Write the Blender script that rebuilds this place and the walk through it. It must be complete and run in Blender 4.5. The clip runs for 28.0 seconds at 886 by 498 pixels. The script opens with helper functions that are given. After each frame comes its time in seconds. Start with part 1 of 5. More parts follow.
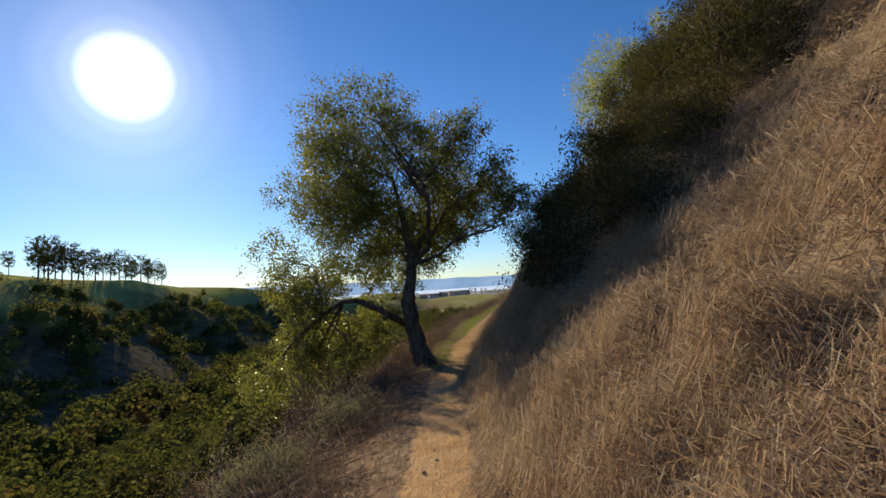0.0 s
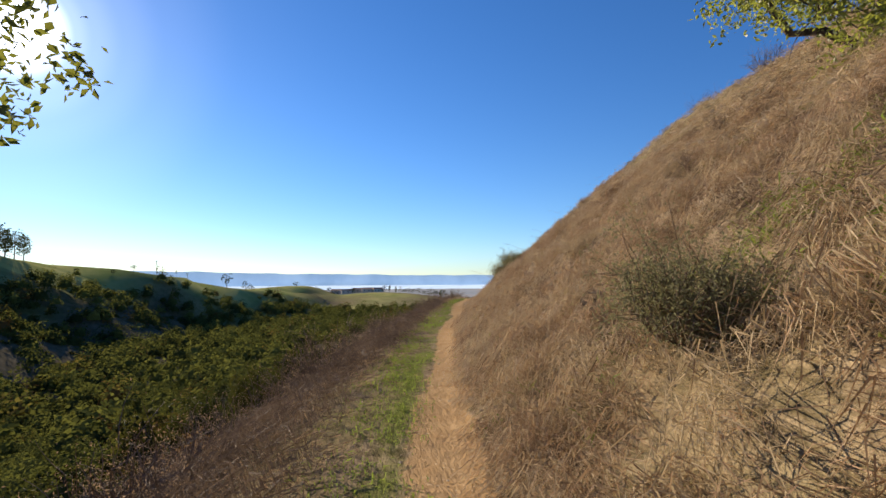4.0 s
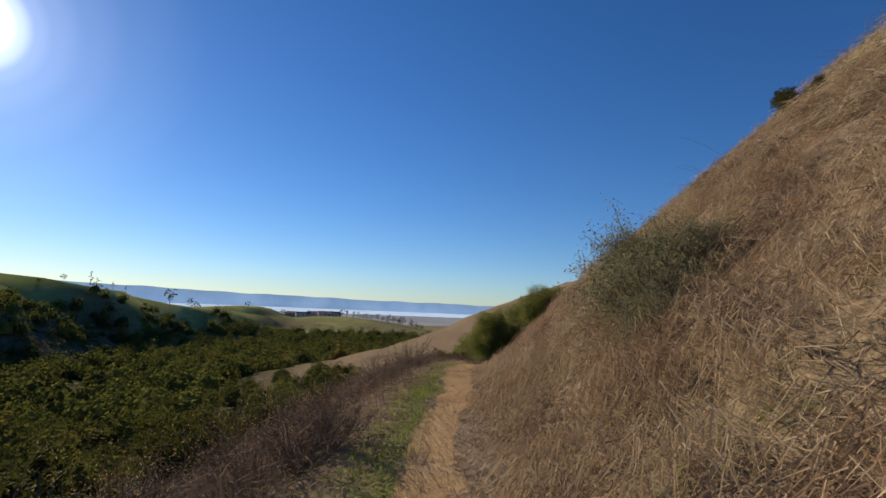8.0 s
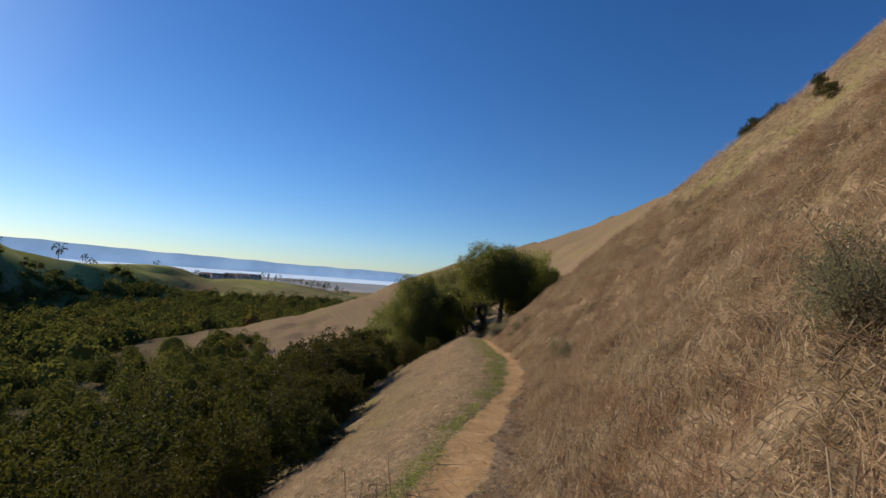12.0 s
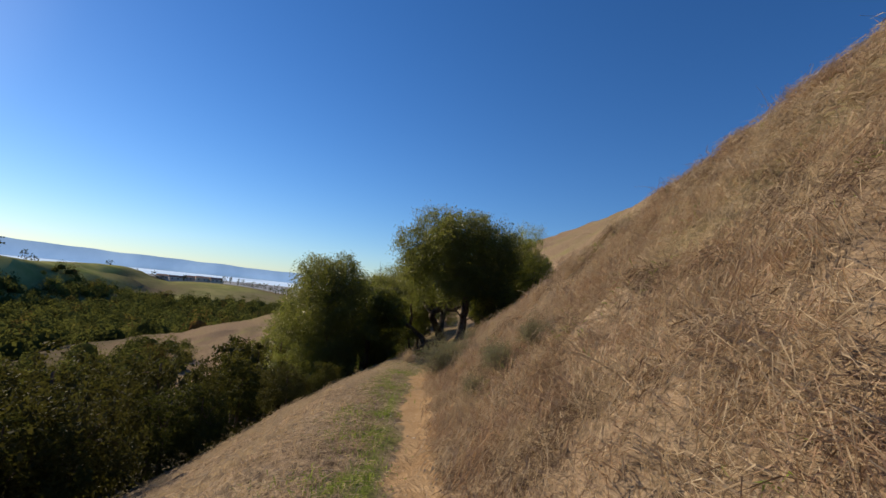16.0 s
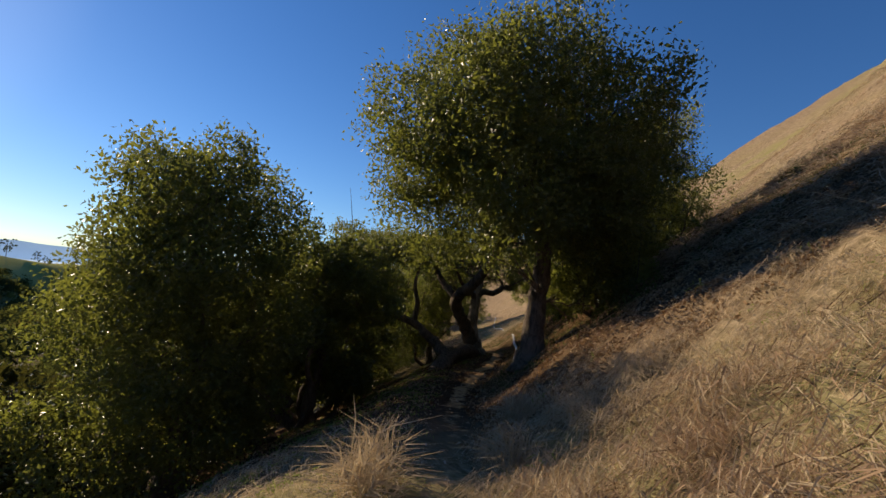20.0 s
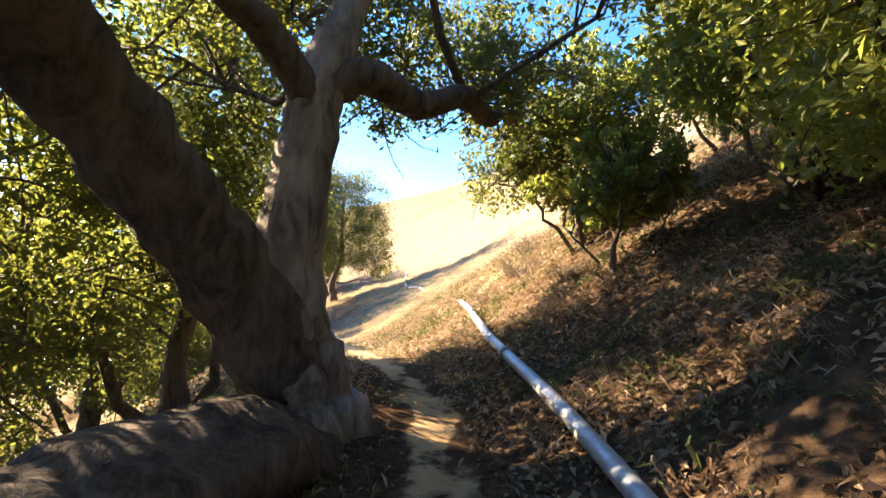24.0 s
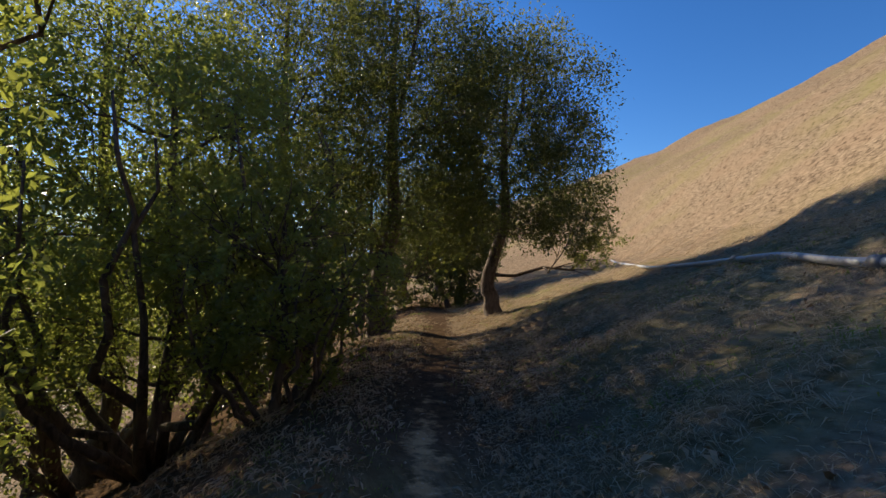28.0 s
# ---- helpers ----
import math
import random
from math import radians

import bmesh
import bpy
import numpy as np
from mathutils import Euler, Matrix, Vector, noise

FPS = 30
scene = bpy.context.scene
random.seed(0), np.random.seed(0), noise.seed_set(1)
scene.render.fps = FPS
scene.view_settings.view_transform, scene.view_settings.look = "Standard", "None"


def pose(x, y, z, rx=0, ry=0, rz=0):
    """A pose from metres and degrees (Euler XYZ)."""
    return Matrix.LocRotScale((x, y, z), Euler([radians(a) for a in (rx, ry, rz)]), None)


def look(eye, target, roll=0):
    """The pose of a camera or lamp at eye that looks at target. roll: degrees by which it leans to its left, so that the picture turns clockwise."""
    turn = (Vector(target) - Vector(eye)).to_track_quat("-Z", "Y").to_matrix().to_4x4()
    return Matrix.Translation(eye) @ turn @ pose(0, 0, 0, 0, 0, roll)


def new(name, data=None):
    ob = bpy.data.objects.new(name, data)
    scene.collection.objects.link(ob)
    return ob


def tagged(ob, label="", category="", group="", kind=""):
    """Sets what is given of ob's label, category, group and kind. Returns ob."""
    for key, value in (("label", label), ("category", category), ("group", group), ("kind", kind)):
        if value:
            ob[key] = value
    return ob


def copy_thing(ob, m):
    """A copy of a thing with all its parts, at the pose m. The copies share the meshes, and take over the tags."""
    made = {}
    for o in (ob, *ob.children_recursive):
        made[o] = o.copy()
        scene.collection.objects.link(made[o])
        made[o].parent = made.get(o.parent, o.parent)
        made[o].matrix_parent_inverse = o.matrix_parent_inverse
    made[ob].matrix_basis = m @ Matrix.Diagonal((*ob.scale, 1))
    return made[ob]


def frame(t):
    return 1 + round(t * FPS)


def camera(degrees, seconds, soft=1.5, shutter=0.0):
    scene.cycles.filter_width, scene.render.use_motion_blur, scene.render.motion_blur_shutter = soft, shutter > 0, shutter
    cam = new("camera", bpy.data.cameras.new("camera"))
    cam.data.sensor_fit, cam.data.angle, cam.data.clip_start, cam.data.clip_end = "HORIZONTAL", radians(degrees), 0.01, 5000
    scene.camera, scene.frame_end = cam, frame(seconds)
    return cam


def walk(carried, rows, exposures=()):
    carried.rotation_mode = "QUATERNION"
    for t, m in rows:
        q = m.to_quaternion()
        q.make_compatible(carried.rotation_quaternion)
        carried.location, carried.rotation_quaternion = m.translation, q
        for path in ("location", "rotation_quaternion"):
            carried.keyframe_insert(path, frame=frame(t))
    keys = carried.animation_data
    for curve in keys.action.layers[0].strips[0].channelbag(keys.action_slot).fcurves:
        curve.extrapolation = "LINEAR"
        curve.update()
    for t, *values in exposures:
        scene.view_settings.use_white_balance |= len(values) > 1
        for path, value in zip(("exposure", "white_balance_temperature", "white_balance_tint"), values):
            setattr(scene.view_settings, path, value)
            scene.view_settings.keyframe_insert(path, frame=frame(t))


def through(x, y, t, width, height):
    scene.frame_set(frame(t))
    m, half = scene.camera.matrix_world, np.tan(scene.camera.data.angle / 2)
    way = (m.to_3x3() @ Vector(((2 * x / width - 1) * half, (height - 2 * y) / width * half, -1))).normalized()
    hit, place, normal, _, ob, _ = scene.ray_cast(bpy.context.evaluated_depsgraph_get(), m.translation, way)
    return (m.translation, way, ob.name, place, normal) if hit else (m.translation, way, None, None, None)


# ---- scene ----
# A footpath along a dry hillside above a wooded valley.
PATH = [
    (0.0, 0.13, -0.88, 0.34, 94.1, 3.8, -0.8),
    (0.5, 0.12, 0.55, 0.27, 92.8, 1.8, -1.5),
    (1.0, 0.13, 1.99, 0.18, 93.4, 0.8, -1.9),
    (1.5, 0.17, 3.42, 0.07, 93.8, 0.5, -2.6),
    (2.0, 0.19, 4.86, -0.02, 94.0, 0.3, -2.9),
    (2.5, 0.25, 6.29, -0.07, 94.0, 0.2, -3.6),
    (3.0, 0.37, 7.72, -0.09, 93.7, 0.2, -6.3),
    (3.5, 0.53, 9.15, -0.09, 93.6, 0.3, -9.1),
    (4.0, 0.72, 10.57, -0.07, 93.6, 0.3, -10.7),
    (4.5, 0.94, 11.99, -0.04, 93.6, 0.0, -11.6),
    (5.0, 1.17, 13.40, -0.02, 93.7, -0.3, -12.1),
    (5.5, 1.42, 14.81, 0.00, 93.8, -0.7, -12.5),
    (6.0, 1.68, 16.22, 0.01, 93.9, -1.1, -12.7),
    (6.5, 1.95, 17.63, -0.00, 94.2, -1.5, -13.0),
    (7.0, 2.22, 19.04, -0.05, 94.9, -2.0, -13.4),
    (7.5, 2.60, 20.43, -0.06, 95.9, -2.2, -14.2),
    (8.0, 3.08, 21.78, 0.04, 96.9, -2.4, -15.3),
    (8.5, 3.48, 23.15, 0.12, 97.6, -2.8, -16.0),
    (9.0, 3.92, 24.52, 0.19, 98.2, -3.4, -17.3),
    (9.5, 4.35, 25.89, 0.23, 98.7, -3.7, -18.2),
    (10.0, 4.82, 27.24, 0.24, 98.8, -3.9, -19.4),
    (10.5, 5.38, 28.56, 0.20, 98.7, -4.7, -20.6),
    (11.0, 5.99, 29.86, 0.10, 97.0, -5.1, -21.3),
    (11.5, 6.60, 31.16, -0.07, 95.4, -5.0, -22.2),
    (12.0, 7.24, 32.44, -0.27, 93.7, -4.3, -23.6),
    (12.5, 7.92, 33.70, -0.49, 93.4, -3.5, -25.2),
    (13.0, 8.65, 34.94, -0.68, 93.6, -2.8, -27.4),
    (13.5, 9.42, 36.14, -0.84, 94.2, -2.5, -29.3),
    (14.0, 10.23, 37.33, -0.95, 95.2, -2.7, -30.5),
    (14.5, 11.04, 38.52, -1.02, 96.4, -3.6, -30.6),
    (15.0, 11.85, 39.70, -1.02, 97.7, -5.1, -29.5),
    (15.5, 12.61, 40.92, -1.04, 96.2, -6.3, -28.0),
    (16.0, 13.30, 42.19, -1.03, 95.2, -5.9, -27.0),
    (16.5, 13.89, 43.51, -1.08, 94.6, -5.5, -26.4),
    (17.0, 14.48, 44.82, -1.17, 94.2, -5.1, -26.1),
    (17.5, 15.06, 46.13, -1.31, 94.3, -5.0, -26.1),
    (18.0, 15.65, 47.44, -1.38, 94.2, -4.7, -26.2),
    (18.5, 16.25, 48.74, -1.45, 94.5, -4.4, -26.1),
    (19.0, 16.89, 50.01, -1.53, 94.7, -4.5, -26.1),
    (19.5, 17.53, 51.29, -1.68, 94.7, -4.8, -25.9),
    (20.0, 18.18, 52.55, -1.90, 94.9, -5.2, -25.1),
    (20.5, 18.81, 53.84, -2.04, 94.3, -5.3, -23.3),
    (21.0, 19.45, 55.12, -2.15, 93.9, -5.3, -24.0),
    (21.5, 20.12, 56.39, -2.23, 93.6, -5.3, -26.3),
    (22.0, 20.81, 57.65, -2.31, 93.4, -5.2, -29.3),
    (22.5, 21.53, 58.89, -2.42, 93.5, -5.0, -32.7),
    (23.0, 22.26, 60.14, -2.57, 93.8, -4.4, -35.6),
    (23.5, 23.13, 61.28, -2.68, 93.2, -4.2, -37.1),
    (24.0, 24.05, 62.37, -2.69, 91.3, -5.2, -35.7),
    (24.5, 24.92, 63.51, -2.53, 87.5, -7.2, -32.3),
    (25.0, 25.70, 64.70, -2.45, 83.0, -8.5, -27.7),
    (25.5, 26.23, 66.03, -2.63, 82.5, -7.9, -22.6),
    (26.0, 26.63, 67.40, -2.88, 86.7, -6.2, -20.0),
    (26.5, 27.04, 68.76, -3.10, 90.2, -5.3, -20.0),
    (27.0, 27.49, 70.13, -3.26, 90.5, -4.8, -19.8),
    (27.5, 27.96, 71.50, -3.47, 90.7, -4.2, -19.5),
    (28.0, 28.46, 72.86, -3.68, 90.6, -3.1, -18.5),
]
EXPOSE = [(0, 0.55, 7000, 10), (1.9, 0.95, 7200, 11), (2.4, 1.2, 7200, 11), (3.0, 1.4, 7200, 10), (3.5, 1.1, 6900, 10), (5.5, 0.3, 6650, 10), (10, 0.2, 6500, 10), (15, 0.35, 6600, 10), (18, 0.4, 6700, 10),
          (20.5, 0.55, 7200, 12), (22.5, 2.4, 7400, 14), (23.5, 2.75, 7200, 14), (24.2, 3.1, 7000, 12), (25.0, 2.35, 6700, 10), (25.5, 1.95, 6600, 10), (26.0, 1.5, 6500, 10), (26.5, 0.95, 6500, 10), (27.0, 0.8, 6500, 10), (28, 0.85, 6450, 10)]
cam = camera(84.0, 28.0, soft=1.5)
walk(cam, [(t, pose(x, y, z, a, b, c)) for t, x, y, z, a, b, c in PATH], EXPOSE)

# ---- sky and sun ----
SUN_AZ, SUN_EL = radians(31.5), radians(21.8)
SUN_DIR = Vector((-math.sin(SUN_AZ) * math.cos(SUN_EL), math.cos(SUN_AZ) * math.cos(SUN_EL), math.sin(SUN_EL)))
world = bpy.data.worlds.new("sky")
scene.world = world
world.use_nodes = True
wn, wl = world.node_tree.nodes, world.node_tree.links
wn.clear()
sky = wn.new("ShaderNodeTexSky")
sky.sky_type, sky.sun_disc = "NISHITA", False
sky.sun_elevation, sky.sun_rotation = SUN_EL, -SUN_AZ
sky.altitude, sky.air_density, sky.dust_density, sky.ozone_density = 300, 1.0, 0.11, 3.5
bg = wn.new("ShaderNodeBackground")
bg.inputs["Strength"].default_value = 0.077
vivid = wn.new("ShaderNodeHueSaturation")
vivid.inputs["Saturation"].default_value = 1.2
tint = wn.new("ShaderNodeMix")
tint.data_type, tint.blend_type = "RGBA", "MULTIPLY"
tint.inputs["Factor"].default_value = 1.0
tint.inputs["B"].default_value = (0.80, 0.94, 1.19, 1)
wl.new(sky.outputs[0], vivid.inputs["Color"])
wl.new(vivid.outputs[0], tint.inputs["A"])
wl.new(tint.outputs["Result"], bg.inputs["Color"])
# the blinding disc of the sun and the bright air round it
coord = wn.new("ShaderNodeTexCoord")
dot = wn.new("ShaderNodeVectorMath")
dot.operation = "DOT_PRODUCT"
dot.inputs[1].default_value = SUN_DIR
wl.new(coord.outputs["Generated"], dot.inputs[0])
ramp = wn.new("ShaderNodeValToRGB")
ramp.color_ramp.interpolation = "EASE"
ramp.color_ramp.elements[0].position, ramp.color_ramp.elements[0].color = 0.0, (0, 0, 0, 1)
ramp.color_ramp.elements[1].position, ramp.color_ramp.elements[1].color = 0.99, (1, 1, 1, 1)
for p, v in ((0.6, 0.015), (0.8, 0.04), (0.90, 0.08), (0.94, 0.13), (0.966, 0.34)):
    e = ramp.color_ramp.elements.new(p)
    e.color = (v, v, v, 1)
close = wn.new("ShaderNodeMapRange")
close.inputs["From Min"].default_value, close.inputs["From Max"].default_value = 0.95, 1.0
wl.new(dot.outputs["Value"], close.inputs["Value"])
wl.new(close.outputs["Result"], ramp.inputs["Fac"])
halo = wn.new("ShaderNodeBackground")
halo.inputs["Strength"].default_value = 1.5
wl.new(ramp.outputs["Color"], halo.inputs["Color"])
both = wn.new("ShaderNodeAddShader")
wl.new(bg.outputs[0], both.inputs[0])
wl.new(halo.outputs[0], both.inputs[1])
out = wn.new("ShaderNodeOutputWorld")
wl.new(both.outputs[0], out.inputs["Surface"])
lamp = bpy.data.lights.new("sun", "SUN")
lamp.energy, lamp.angle, lamp.color = 4.8, radians(0.55), (1.0, 0.84, 0.63)
sun = new("sun", lamp)
sun.matrix_world = look(SUN_DIR * 60, (0, 0, 0))


# ---- the lie of the land ----
EYE = 0.95


def smooth(a, b, x):
    t = np.clip((x - a) / (b - a), 0, 1)
    return t * t * (3 - 2 * t)


def wave(x, y, size, seed=0.0):
    """Soft random swell of about -1 to 1, of that size in metres."""
    k = 6.283 / size
    return (np.sin(k * (0.8 * x + 0.6 * y) + seed) * np.sin(k * (-0.53 * x + 0.85 * y) * 0.73 + 2.1 * seed)
            + 0.6 * np.sin(k * 1.9 * (0.3 * x - 0.95 * y) + 3.3 * seed) * np.sin(k * 1.7 * (0.9 * x + 0.43 * y) + 1.7 * seed)) / 1.3


def trail_line():
    """The trail's middle, every 0.3 m: x, y, z, and metres from the start."""
    p = np.array([r[1:4] for r in PATH])
    p[:, 2] -= EYE
    z = p[:, 2].copy()
    for _ in range(3):
        z[1:-1] = (z[:-2] + 2 * z[1:-1] + z[2:]) / 4
    p[:, 2] = z
    before = [p[0] + (0, -k, 0.05 * k) for k in range(60, 0, -2)]
    after, q, head = [], p[-1].copy(), radians(18.5)
    for k in range(90):
        head += radians(-1.05) if 10 < k < 35 else radians(3.2) if 38 <= k < 80 else 0
        q = q + (2 * math.sin(head), 2 * math.cos(head), -0.10 if k < 10 else -0.02)
        after.append(q.copy())
    pts = np.vstack([before, p, after])
    s = np.r_[0, np.cumsum(np.linalg.norm(np.diff(pts[:, :2], axis=0), axis=1))]
    s -= s[len(before)]
    fine = np.arange(s[0], s[-1], 0.3)
    return np.stack([np.interp(fine, s, pts[:, n]) for n in range(3)] + [fine], 1)


TRAIL = trail_line()
TANGENT = np.gradient(TRAIL[:, :2], axis=0)
TANGENT /= np.linalg.norm(TANGENT, axis=1)[:, None]


def along(x, y):
    """Metres along the trail and to its right, and the trail's height there."""
    x, y = np.ravel(x).astype(float), np.ravel(y).astype(float)
    s, d, z = np.empty(len(x)), np.empty(len(x)), np.empty(len(x))
    for a in range(0, len(x), 4000):
        px, py = x[a:a + 4000, None], y[a:a + 4000, None]
        n = ((px - TRAIL[:, 0]) ** 2 + (py - TRAIL[:, 1]) ** 2).argmin(1)
        ox, oy = px[:, 0] - TRAIL[n, 0], py[:, 0] - TRAIL[n, 1]
        tx, ty = TANGENT[n].T
        side = ox * ty - oy * tx
        ahead = ox * tx + oy * ty
        d[a:a + 4000] = np.where(side >= 0, 1, -1) * np.hypot(ox, oy)
        s[a:a + 4000], z[a:a + 4000] = TRAIL[n, 3] + np.clip(ahead, -0.2, 0.2), TRAIL[n, 2] + np.clip(ahead, -.2, .2) * -0.03
    return s, d, z


KNOTS = [0, 5, 9, 12, 15, 20, 28, 36, 44, 52, 60, 68, 76, 83, 90, 100, 120, 150]
LOWER = [42.3, 46.9, 54.0, 45.0, 36.9, 38.4, 40.8, 46.4, 46.6, 45.1, 35.2, 40.9, 35.0, 38.3, 30.6, 30.1, 30.8, 31.7]
UPPER = [38.3, 39.9, 39.9, 38.0, 35.5, 32.4, 28.5, 32.6, 39.6, 45.8, 46.2, 44.9, 44.3, 40.6, 38.3, 37.2, 32.6, 23.4]
DOWN = ([-60, 0, 12, 26, 34, 46, 56, 62, 72, 84, 98, 250], [34, 36, 37, 36, 34, 35, 33, 31, 29, 30, 25, 19])


def far_land(x, y):
    """The valley, the ridge across it and the plain by the bay."""
    floor = np.interp(y, [-300, 0, 300, 900, 1500], [-24, -27, -32, -40, -46])
    crest = np.interp(y, [-400, 0, 250, 340, 400, 480, 700, 1500], [-240, -215, -205, -188, -137, -95, -75, -60])
    top = np.interp(y, [-400, 0, 250, 340, 400, 480, 700, 1000, 1500], [46, 33, 19, 14, 4, -9, -17, -32, -46])
    wide = np.interp(y, [0, 250, 480, 800], [130, 118, 75, 60])
    k = (x - crest + 14 * wave(x, y, 120, 1.0) * smooth(60, 200, y)) / wide
    rise = smooth(1, 0, k)
    z = floor + (top - floor) * rise + 2.0 * wave(x, y, 60, 2.0) * (1 - np.abs(2 * rise - 1))
    z = z + 21 * np.exp(-((x - 40) / 130) ** 2 - ((y - 680) / 150) ** 2)
    return z


def land(x, y):
    """The ground's height."""
    x, y = np.broadcast_arrays(np.asarray(x, float), np.asarray(y, float))
    shape = x.shape
    x, y = x.ravel(), y.ravel()
    s, d, z = along(x, y)
    low, high, down = (np.tan(np.radians(np.interp(s, k, v))) for k, v in ((KNOTS, LOWER), (KNOTS, UPPER), DOWN))
    e = np.maximum(d - 0.3, 0)
    right = np.where(e < 1.0, low * e * (0.75 + 0.25 * e), low * np.minimum(e, 7)) + high * np.maximum(e - 7, 0)
    right = 110 * (1 - np.exp(-right / 110))
    e = np.maximum(-d - 0.35, 0)
    left = -30 * (1 - np.exp(-down * np.where(e < 0.9, e * e / 1.8, e - 0.45) / 30))
    e = np.maximum(d - 0.3, 0)
    right = right - smooth(75, 79, s) * (1 - smooth(102, 112, s)) * 0.24 * np.minimum(e, 5) * (1 - smooth(5, 11, e))
    near = z + right + left
    rough = smooth(0.3, 1.5, np.abs(d))
    near = near + rough * (0.05 * wave(x, y, 1.3, 0.4) + 0.10 * wave(x, y, 4.0, 1.9)) + smooth(3, 20, np.abs(d)) * 0.55 * wave(x, y, 17.0, 0.7)
    near = near + 0.012 * wave(x, y, 0.55, 5.0)
    tuft = smooth(0.35, 0.9, d) * (1 - smooth(8, 20, d)) * (1 - 0.75 * smooth(60, 64, s))
    near = near + tuft * (0.10 * wave(x, y, 0.62, 2.2) + 0.12 * wave(x, y, 1.05, 6.1))
    w = np.where(d < 0, smooth(50, 115, -d), smooth(110, 260, d))
    return (near * (1 - w) + far_land(x, y) * w).reshape(shape)



# ---- materials ----
class Nodes:
    """A small helper to string shader nodes together."""

    def __init__(self, name):
        self.m = bpy.data.materials.new(name)
        self.m.use_nodes = True
        self.t = self.m.node_tree
        self.t.nodes.clear()
        self.out = self.t.nodes.new("ShaderNodeOutputMaterial")
        self.co = self.t.nodes.new("ShaderNodeNewGeometry").outputs["Position"]

    def put(self, sock, v):
        if isinstance(v, bpy.types.NodeSocket):
            self.t.links.new(v, sock)
        elif isinstance(v, tuple) and len(v) == 3 and sock.type == "RGBA":
            sock.default_value = (*v, 1)
        else:
            sock.default_value = v

    def noise(self, scale, detail=4.0, rough=0.55, co=None, warp=0.0):
        n = self.t.nodes.new("ShaderNodeTexNoise")
        self.put(n.inputs["Vector"], co or self.co)
        for k, v in (("Scale", scale), ("Detail", detail), ("Roughness", rough), ("Distortion", warp)):
            n.inputs[k].default_value = v
        return n.outputs["Fac"]

    def squash(self, v, x, y, z, rz=0.0):
        n = self.t.nodes.new("ShaderNodeMapping")
        self.put(n.inputs["Vector"], v)
        n.inputs["Scale"].default_value = (x, y, z)
        n.inputs["Rotation"].default_value = (0, 0, rz)
        return n.outputs[0]

    def span(self, v, a, b, lo=0.0, hi=1.0):
        n = self.t.nodes.new("ShaderNodeMapRange")
        self.put(n.inputs["Value"], v)
        for k, w in (("From Min", a), ("From Max", b), ("To Min", lo), ("To Max", hi)):
            n.inputs[k].default_value = w
        return n.outputs["Result"]

    def mix(self, f, a, b, how="MIX"):
        n = self.t.nodes.new("ShaderNodeMix")
        n.data_type, n.blend_type = "RGBA", how
        self.put(n.inputs["Factor"], f)
        self.put(n.inputs["A"], a)
        self.put(n.inputs["B"], b)
        return n.outputs["Result"]

    def math(self, how, a, b=0.0):
        n = self.t.nodes.new("ShaderNodeMath")
        n.operation, n.use_clamp = how, True
        self.put(n.inputs[0], a)
        self.put(n.inputs[1], b)
        return n.outputs[0]

    def attr(self, name):
        n = self.t.nodes.new("ShaderNodeAttribute")
        n.attribute_name = name
        return n.outputs["Fac"]

    def island(self):
        return self.t.nodes.new("ShaderNodeNewGeometry").outputs["Random Per Island"]

    def bump(self, h, strength, dist):
        n = self.t.nodes.new("ShaderNodeBump")
        self.put(n.inputs["Height"], h)
        n.inputs["Strength"].default_value, n.inputs["Distance"].default_value = strength, dist
        return n.outputs[0]

    def skin(self, color, rough=0.8, bump=None, metal=0.0, spec=0.3, glow=None):
        n = self.t.nodes.new("ShaderNodeBsdfPrincipled")
        self.put(n.inputs["Base Color"], color)
        self.put(n.inputs["Roughness"], rough)
        self.put(n.inputs["Metallic"], metal)
        n.inputs["Specular IOR Level"].default_value = spec
        if bump is not None:
            self.put(n.inputs["Normal"], bump)
        if glow is not None:
            self.put(n.inputs["Emission Color"], glow[0])
            n.inputs["Emission Strength"].default_value = glow[1]
        return n.outputs[0]

    def leafy(self, color, through, share, rough=0.5, spec=0.4):
        a = self.skin(color, rough, spec=spec)
        b = self.t.nodes.new("ShaderNodeBsdfTranslucent")
        self.put(b.inputs["Color"], through)
        n = self.t.nodes.new("ShaderNodeMixShader")
        n.inputs[0].default_value = share
        self.t.links.new(a, n.inputs[1])
        self.t.links.new(b.outputs[0], n.inputs[2])
        return n.outputs[0]

    def done(self, s):
        self.t.links.new(s, self.out.inputs["Surface"])
        return self.m


